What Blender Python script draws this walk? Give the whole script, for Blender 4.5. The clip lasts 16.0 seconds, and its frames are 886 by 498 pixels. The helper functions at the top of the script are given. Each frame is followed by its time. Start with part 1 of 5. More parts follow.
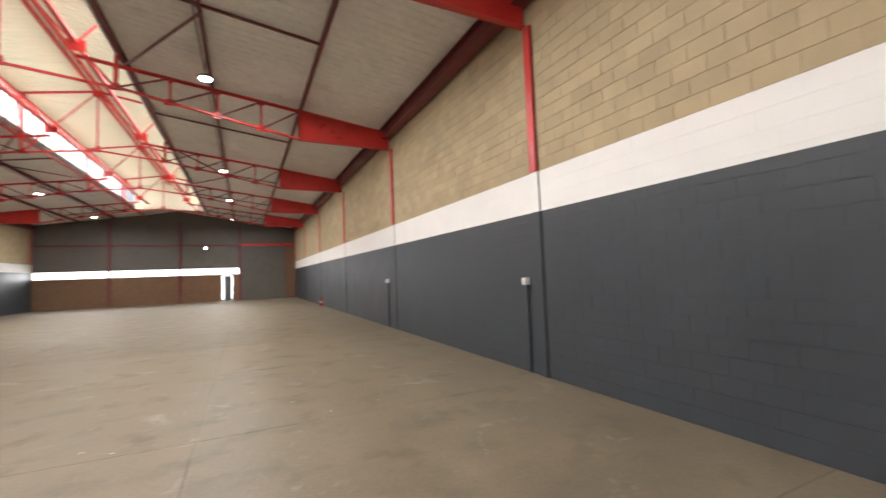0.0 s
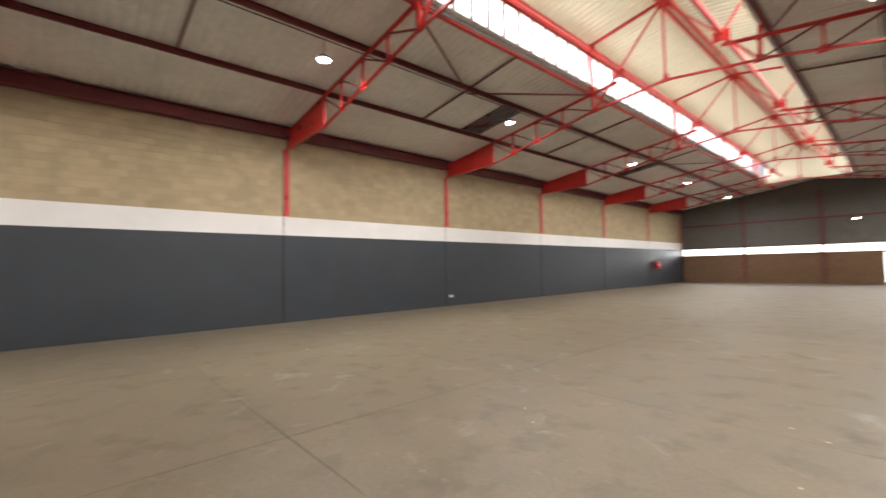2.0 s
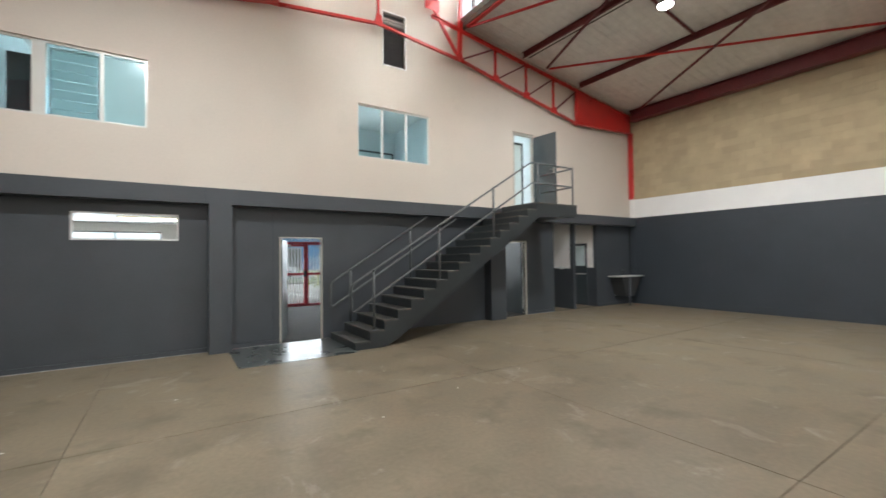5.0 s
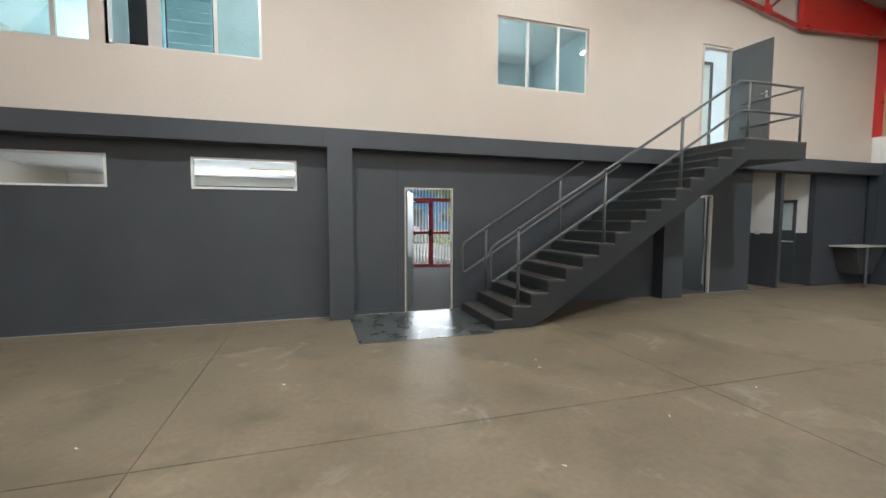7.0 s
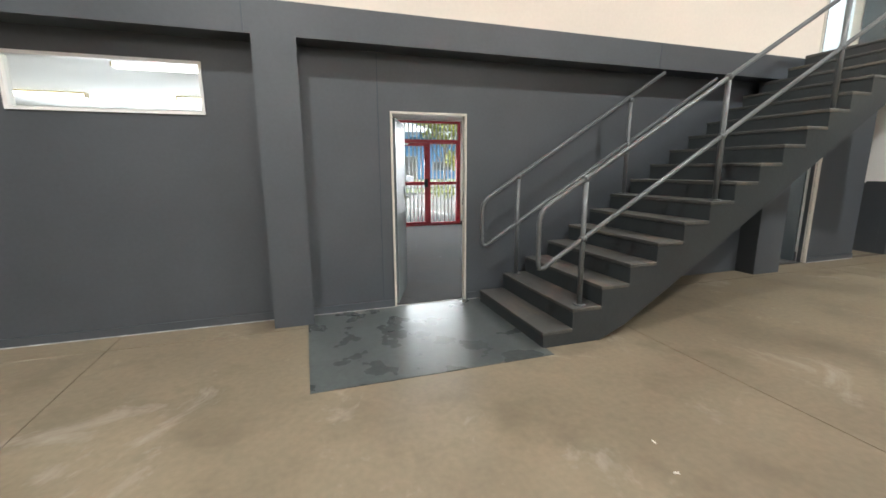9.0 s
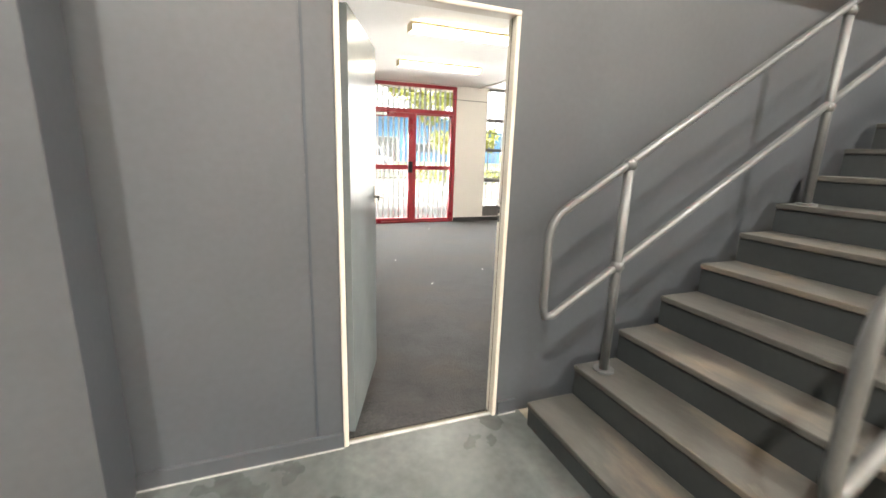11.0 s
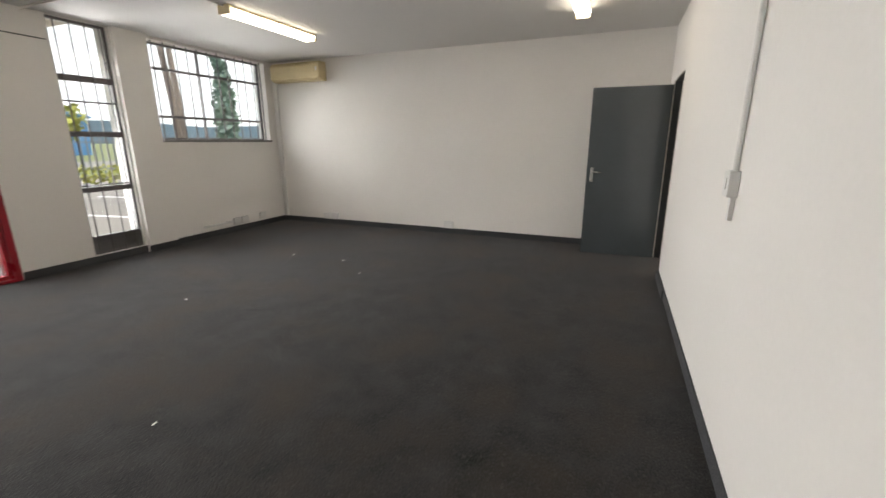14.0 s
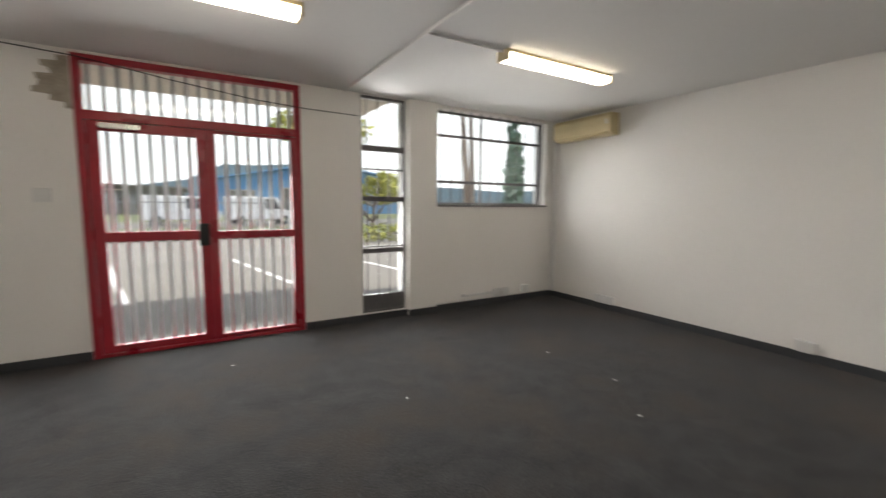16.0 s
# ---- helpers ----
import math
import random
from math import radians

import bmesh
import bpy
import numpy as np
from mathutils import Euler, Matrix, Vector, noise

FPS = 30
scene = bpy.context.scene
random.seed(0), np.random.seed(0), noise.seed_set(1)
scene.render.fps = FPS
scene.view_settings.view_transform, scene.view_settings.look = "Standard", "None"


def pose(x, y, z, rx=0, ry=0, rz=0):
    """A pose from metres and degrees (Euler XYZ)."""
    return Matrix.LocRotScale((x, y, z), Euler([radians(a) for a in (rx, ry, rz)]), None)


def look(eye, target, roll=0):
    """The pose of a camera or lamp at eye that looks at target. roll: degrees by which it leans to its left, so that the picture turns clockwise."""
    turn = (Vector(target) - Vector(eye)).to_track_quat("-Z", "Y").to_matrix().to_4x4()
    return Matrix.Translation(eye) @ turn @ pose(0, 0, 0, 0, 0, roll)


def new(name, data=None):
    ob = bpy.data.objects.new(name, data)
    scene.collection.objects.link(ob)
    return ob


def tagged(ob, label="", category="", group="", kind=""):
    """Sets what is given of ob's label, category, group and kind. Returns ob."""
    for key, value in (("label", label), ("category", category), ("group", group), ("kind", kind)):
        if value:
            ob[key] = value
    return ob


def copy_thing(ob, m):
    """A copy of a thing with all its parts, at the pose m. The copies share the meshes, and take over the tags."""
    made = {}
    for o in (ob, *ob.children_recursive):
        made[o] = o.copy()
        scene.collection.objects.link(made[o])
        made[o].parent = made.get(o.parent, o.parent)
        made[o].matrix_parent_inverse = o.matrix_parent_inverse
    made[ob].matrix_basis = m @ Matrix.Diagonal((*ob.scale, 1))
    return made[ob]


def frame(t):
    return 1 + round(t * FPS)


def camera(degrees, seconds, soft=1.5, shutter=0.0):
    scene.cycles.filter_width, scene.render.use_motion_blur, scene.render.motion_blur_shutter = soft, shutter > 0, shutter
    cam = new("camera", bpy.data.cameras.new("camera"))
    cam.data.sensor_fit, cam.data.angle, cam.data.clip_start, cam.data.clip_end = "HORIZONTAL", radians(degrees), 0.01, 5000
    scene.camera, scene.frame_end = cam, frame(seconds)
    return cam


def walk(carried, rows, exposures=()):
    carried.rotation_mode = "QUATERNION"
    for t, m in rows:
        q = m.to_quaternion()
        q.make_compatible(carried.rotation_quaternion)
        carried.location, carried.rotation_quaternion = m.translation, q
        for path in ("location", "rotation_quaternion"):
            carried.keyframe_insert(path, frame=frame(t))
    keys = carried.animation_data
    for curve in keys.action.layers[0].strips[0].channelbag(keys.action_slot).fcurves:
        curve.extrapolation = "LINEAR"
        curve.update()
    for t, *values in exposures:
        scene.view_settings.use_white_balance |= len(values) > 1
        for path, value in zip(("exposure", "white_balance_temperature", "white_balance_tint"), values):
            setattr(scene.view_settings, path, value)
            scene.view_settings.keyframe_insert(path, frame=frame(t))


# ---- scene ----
cam = camera(93.5, 16.0, 1.5, 0.3)
PATH = [
    (0, (-3.053, -9.102, 1.738), (-3.914, -10.904, 1.853), -2.2),
    (0.5, (-2.779, -9.173, 1.738), (-3.071, -11.149, 1.849), -2.0),
    (1, (-2.554, -9.147, 1.714), (-2.27, -11.123, 1.824), -1.8),
    (1.5, (-2.43, -9.167, 1.695), (-1.573, -10.972, 1.8), -1.4),
    (2, (-2.394, -9.222, 1.728), (-0.903, -10.552, 1.818), -1.1),
    (2.5, (-2.315, -9.142, 1.726), (-0.402, -9.719, 1.792), -1.5),
    (3, (-2.13, -8.946, 1.694), (-0.137, -8.789, 1.76), -2.1),
    (3.5, (-1.989, -8.801, 1.667), (-0.119, -8.096, 1.748), -2.6),
    (4, (-1.882, -8.703, 1.67), (-0.215, -7.601, 1.761), -2.2),
    (4.5, (-1.846, -8.692, 1.669), (-0.441, -7.272, 1.742), -1.3),
    (5, (-1.79, -8.569, 1.639), (-0.694, -6.896, 1.68), -0.7),
    (5.2, (-1.759, -8.448, 1.635), (-0.804, -6.69, 1.653), -0.3),
    (7.5, (-1.331, -6.215, 1.525), (-0.751, -4.312, 1.324), 0.2),
    (8, (-1.204, -5.626, 1.514), (-0.629, -3.731, 1.233), 0.1),
    (8.2, (-1.129, -5.394, 1.514), (-0.543, -3.505, 1.212), -0.2),
    (10.3, (-0.46, -2.646, 1.443), (0.225, -0.821, 0.993), 1.3),
    (10.5, (-0.385, -2.407, 1.435), (0.324, -0.591, 0.987), 1.3),
    (11, (-0.214, -1.841, 1.443), (0.486, -0.022, 0.99), 1.8),
    (11.5, (-0.058, -1.258, 1.439), (0.676, 0.542, 0.968), 1.6),
    (12, (0.124, -0.763, 1.467), (0.839, 1.042, 0.988), 2.1),
    (12.5, (0.308, -0.224, 1.435), (1.281, 1.463, 0.977), 3.3),
    (13, (0.492, 0.182, 1.398), (1.759, 1.653, 0.919), 2.8),
    (13.5, (0.712, 0.47, 1.395), (2.285, 1.61, 0.922), 0.6),
    (14, (0.943, 0.663, 1.419), (2.735, 1.398, 0.92), -0.1),
    (14.5, (1.288, 0.816, 1.433), (3.138, 1.442, 1.001), 0.4),
    (15, (1.604, 1.057, 1.424), (3.386, 1.892, 1.067), -1.6),
    (15.5, (1.846, 1.337, 1.442), (3.444, 2.498, 1.131), -2.5),
    (16, (2.074, 1.556, 1.456), (3.103, 3.258, 1.241), 0.5),
]
EXPOSURES = [(0, 1.82, 6500, 12), (1.5, 1.66, 6600, 12), (2, 1.7, 6500, 11), (2.5, 2.2, 5950, 6), (3, 2.2, 5950, 6), (3.5, 2.08, 5950, 6), (4, 1.9, 5950, 6), (5, 1.85, 6050, 6), (8.2, 2.05, 6030, 6), (10.3, 3.4, 6700, 8), (11, 3.65, 6950, 9), (11.5, 3.6, 7400, 11), (12, 3.3, 7000, 10), (12.5, 2.8, 6700, 10), (13, 2.75, 6700, 10), (13.5, 2.3, 6700, 11), (14, 2.14, 6800, 11), (14.5, 2.16, 6700, 11), (15, 2.26, 6700, 11), (15.5, 2.3, 6700, 11), (16, 2.0, 6800, 11)]
walk(cam, [(t, look(eye, target, roll)) for t, eye, target, roll in PATH], EXPOSURES)

# ---- world, sun, lamps in the openings ----
XW, XE, YF, XC = -7.44, 11.58, -51.16, 2.07      # west wall, east wall, far wall, ridge line
BAY = 7.31
world = bpy.data.worlds.new("world")
scene.world = world
world.use_nodes = True
sky = world.node_tree.nodes.new("ShaderNodeTexSky")
sky.sky_type, sky.sun_disc = "NISHITA", False
sky.sun_elevation, sky.sun_rotation = radians(78), radians(180)
sky.dust_density, sky.air_density, sky.ozone_density = 3.0, 1.0, 1.0
world.node_tree.links.new(sky.outputs[0], world.node_tree.nodes["Background"].inputs[0])
world.node_tree.nodes["Background"].inputs[1].default_value = 0.075


def lamp(name, kind, m, power, color=(1, 1, 1), **settings):
    data = bpy.data.lights.new(name, kind)
    data.energy, data.color = power, color
    ob = new(name, data)
    ob.matrix_world = m
    return ob


sun = lamp("sun", "SUN", look((1, -12.8, 60), (2, 0, 0)), 1.15, (1, 0.95, 0.88))
sun.data.angle = radians(0.5)


def window_lamp(centre, toward, width, height, power, color=(1, 1, 1)):
    """Sky light that comes in through an opening."""
    ob = lamp("window_light", "AREA", look(centre, toward), power, color)
    ob.data.shape, ob.data.size, ob.data.size_y = "RECTANGLE", width, height
    ob.data.spread = radians(130)
    return ob


CLERESTORY = 530
for side in (-1, 1):
    x = XC + side * 2.72
    lm = window_lamp((x, -23.4, 8.66), (x - side * 1.0, -23.4, 7.2), 46.0, 0.9, CLERESTORY, (1, 0.98, 0.95))
    lm.data.spread = radians(135)
window_lamp((4.4, YF + 0.12, 2.64), (4.4, YF + 6, 1.6), 14.0, 0.5, 26)
window_lamp((2.2, 6.62, 1.4), (2.2, 3.0, -0.6), 1.7, 2.5, 19, (0.97, 0.98, 1))
window_lamp((5.85, 6.62, 2.07), (4.8, 3.0, 0.3), 1.6, 1.0, 12, (0.97, 0.98, 1))
window_lamp((0.25, 6.62, 1.4), (0.6, 3.0, 0.6), 0.55, 2.4, 8, (0.97, 0.98, 1))
window_lamp((4.13, 6.62, 1.5), (4.1, 3.0, 0.6), 0.5, 2.4, 8, (0.97, 0.98, 1))
window_lamp((-3.75, 6.62, 1.85), (-3.75, 2.0, 1.0), 3.3, 1.2, 45, (0.97, 0.98, 1))
for x in (-5.1, -1.6, 1.9, 5.4):
    window_lamp((x, 6.65, 4.5), (x, 2.0, 3.6), 1.7, 1.15, 60, (0.92, 0.97, 1))

# ---- materials ----


def rgba(c):
    return (*c, 1.0)


def material(name, color, rough=0.6, metal=0.0, vary=0.15, scale=2.0, fine=40.0, bump=0.1, spread=0.0, dirt=None, dirt_at=0.62, dirt_scale=0.7, bump_dist=0.01, stretch=(1, 1, 1), rough_vary=0.12, marks=None, marks_at=0.64, marks_scale=1.2):
    """A painted or mineral surface: broad and fine variation in colour, stains of their own shape, uneven gloss and fine relief."""
    m = bpy.data.materials.new(name)
    m.use_nodes = True
    n, l = m.node_tree.nodes, m.node_tree.links
    b = n["Principled BSDF"]
    geo = n.new("ShaderNodeNewGeometry")
    mp = n.new("ShaderNodeMapping")
    mp.inputs["Scale"].default_value = stretch
    l.new(geo.outputs["Position"], mp.inputs["Vector"])
    big, small = n.new("ShaderNodeTexNoise"), n.new("ShaderNodeTexNoise")
    for node, sc, det in ((big, scale, 5.0), (small, fine, 3.0)):
        node.inputs["Scale"].default_value, node.inputs["Detail"].default_value = sc, det
        l.new(mp.outputs[0], node.inputs["Vector"])
    mix = n.new("ShaderNodeMath")
    mix.operation = "MULTIPLY_ADD"
    l.new(small.outputs[0], mix.inputs[0])
    mix.inputs[1].default_value = 0.5
    l.new(big.outputs[0], mix.inputs[2])
    total = mix.outputs[0]                                     # about 0.75 in the mean
    if spread:
        info = n.new("ShaderNodeObjectInfo")
        add = n.new("ShaderNodeMath")
        add.operation = "ADD"
        l.new(info.outputs["Random"], add.inputs[0])
        l.new(geo.outputs["Random Per Island"], add.inputs[1])
        fr = n.new("ShaderNodeMath")
        fr.operation = "FRACT"
        l.new(add.outputs[0], fr.inputs[0])
        ma = n.new("ShaderNodeMath")
        ma.operation = "MULTIPLY_ADD"
        l.new(fr.outputs[0], ma.inputs[0])
        ma.inputs[1].default_value = spread
        l.new(total, ma.inputs[2])
        total = ma.outputs[0]
    rng = n.new("ShaderNodeMapRange")
    rng.inputs["From Min"].default_value, rng.inputs["From Max"].default_value = 0.45, 1.05 + spread
    l.new(total, rng.inputs["Value"])
    ramp = n.new("ShaderNodeMix")
    ramp.data_type = "RGBA"
    l.new(rng.outputs[0], ramp.inputs["Factor"])
    ramp.inputs["A"].default_value = rgba([c * (1 - vary) for c in color])
    ramp.inputs["B"].default_value = rgba([min(1, c * (1 + vary)) for c in color])
    out = ramp.outputs["Result"]
    if dirt:
        st = n.new("ShaderNodeTexNoise")
        st.inputs["Scale"].default_value, st.inputs["Detail"].default_value, st.inputs["Roughness"].default_value = dirt_scale, 8.0, 0.62
        l.new(mp.outputs[0], st.inputs["Vector"])
        sr = n.new("ShaderNodeMapRange")
        sr.inputs["From Min"].default_value, sr.inputs["From Max"].default_value = dirt_at - 0.06, dirt_at + 0.12
        l.new(st.outputs[0], sr.inputs["Value"])
        dm = n.new("ShaderNodeMix")
        dm.data_type = "RGBA"
        l.new(sr.outputs[0], dm.inputs["Factor"])
        l.new(out, dm.inputs["A"])
        dm.inputs["B"].default_value = rgba(dirt)
        out = dm.outputs["Result"]
    if marks:                                                  # pale scuffs and spills
        mk = n.new("ShaderNodeTexNoise")
        mk.inputs["Scale"].default_value, mk.inputs["Detail"].default_value, mk.inputs["Roughness"].default_value, mk.inputs["Distortion"].default_value = marks_scale, 9.0, 0.7, 0.8
        l.new(mp.outputs[0], mk.inputs["Vector"])
        mr = n.new("ShaderNodeMapRange")
        mr.inputs["From Min"].default_value, mr.inputs["From Max"].default_value, mr.inputs["To Max"].default_value = marks_at - 0.03, marks_at + 0.1, 0.8
        l.new(mk.outputs[0], mr.inputs["Value"])
        mm = n.new("ShaderNodeMix")
        mm.data_type = "RGBA"
        l.new(mr.outputs[0], mm.inputs["Factor"])
        l.new(out, mm.inputs["A"])
        mm.inputs["B"].default_value = rgba(marks)
        out = mm.outputs["Result"]
    l.new(out, b.inputs["Base Color"])
    rr = n.new("ShaderNodeMapRange")
    rr.inputs["From Min"].default_value, rr.inputs["From Max"].default_value = 0.3, 0.7
    rr.inputs["To Min"].default_value, rr.inputs["To Max"].default_value = max(0.03, rough - rough_vary), min(1, rough + rough_vary)
    l.new(big.outputs[0], rr.inputs["Value"])
    l.new(rr.outputs[0], b.inputs["Roughness"])
    b.inputs["Metallic"].default_value = metal
    if bump:
        bn = n.new("ShaderNodeBump")
        bn.inputs["Strength"].default_value, bn.inputs["Distance"].default_value = bump, bump_dist
        l.new(small.outputs[0], bn.inputs["Height"])
        l.new(bn.outputs[0], b.inputs["Normal"])
    return m


def glow(name, color, strength):
    m = bpy.data.materials.new(name)
    m.use_nodes = True
    b = m.node_tree.nodes["Principled BSDF"]
    b.inputs["Base Color"].default_value = rgba((0.8, 0.8, 0.8))
    b.inputs["Emission Color"].default_value, b.inputs["Emission Strength"].default_value = rgba(color), strength
    return m


def glass(name, color=(1, 1, 1), rough=0.0):
    m = bpy.data.materials.new(name)
    m.use_nodes = True
    n, l = m.node_tree.nodes, m.node_tree.links
    n.remove(n["Principled BSDF"])
    t, g, mx, f = n.new("ShaderNodeBsdfTransparent"), n.new("ShaderNodeBsdfGlossy"), n.new("ShaderNodeMixShader"), n.new("ShaderNodeLayerWeight")
    pw = n.new("ShaderNodeMath")
    pw.operation, pw.inputs[1].default_value = "POWER", 4.0
    t.inputs[0].default_value, g.inputs["Roughness"].default_value = rgba(color), rough
    f.inputs[0].default_value = 0.5
    sc = n.new("ShaderNodeMath")
    sc.operation, sc.inputs[1].default_value, sc.inputs[2].default_value = "MULTIPLY_ADD", 0.5, 0.03
    l.new(f.outputs["Facing"], pw.inputs[0]), l.new(pw.outputs[0], sc.inputs[0])
    l.new(sc.outputs[0], mx.inputs[0]), l.new(t.outputs[0], mx.inputs[1]), l.new(g.outputs[0], mx.inputs[2])
    l.new(mx.outputs[0], n["Material Output"].inputs[0])
    return m


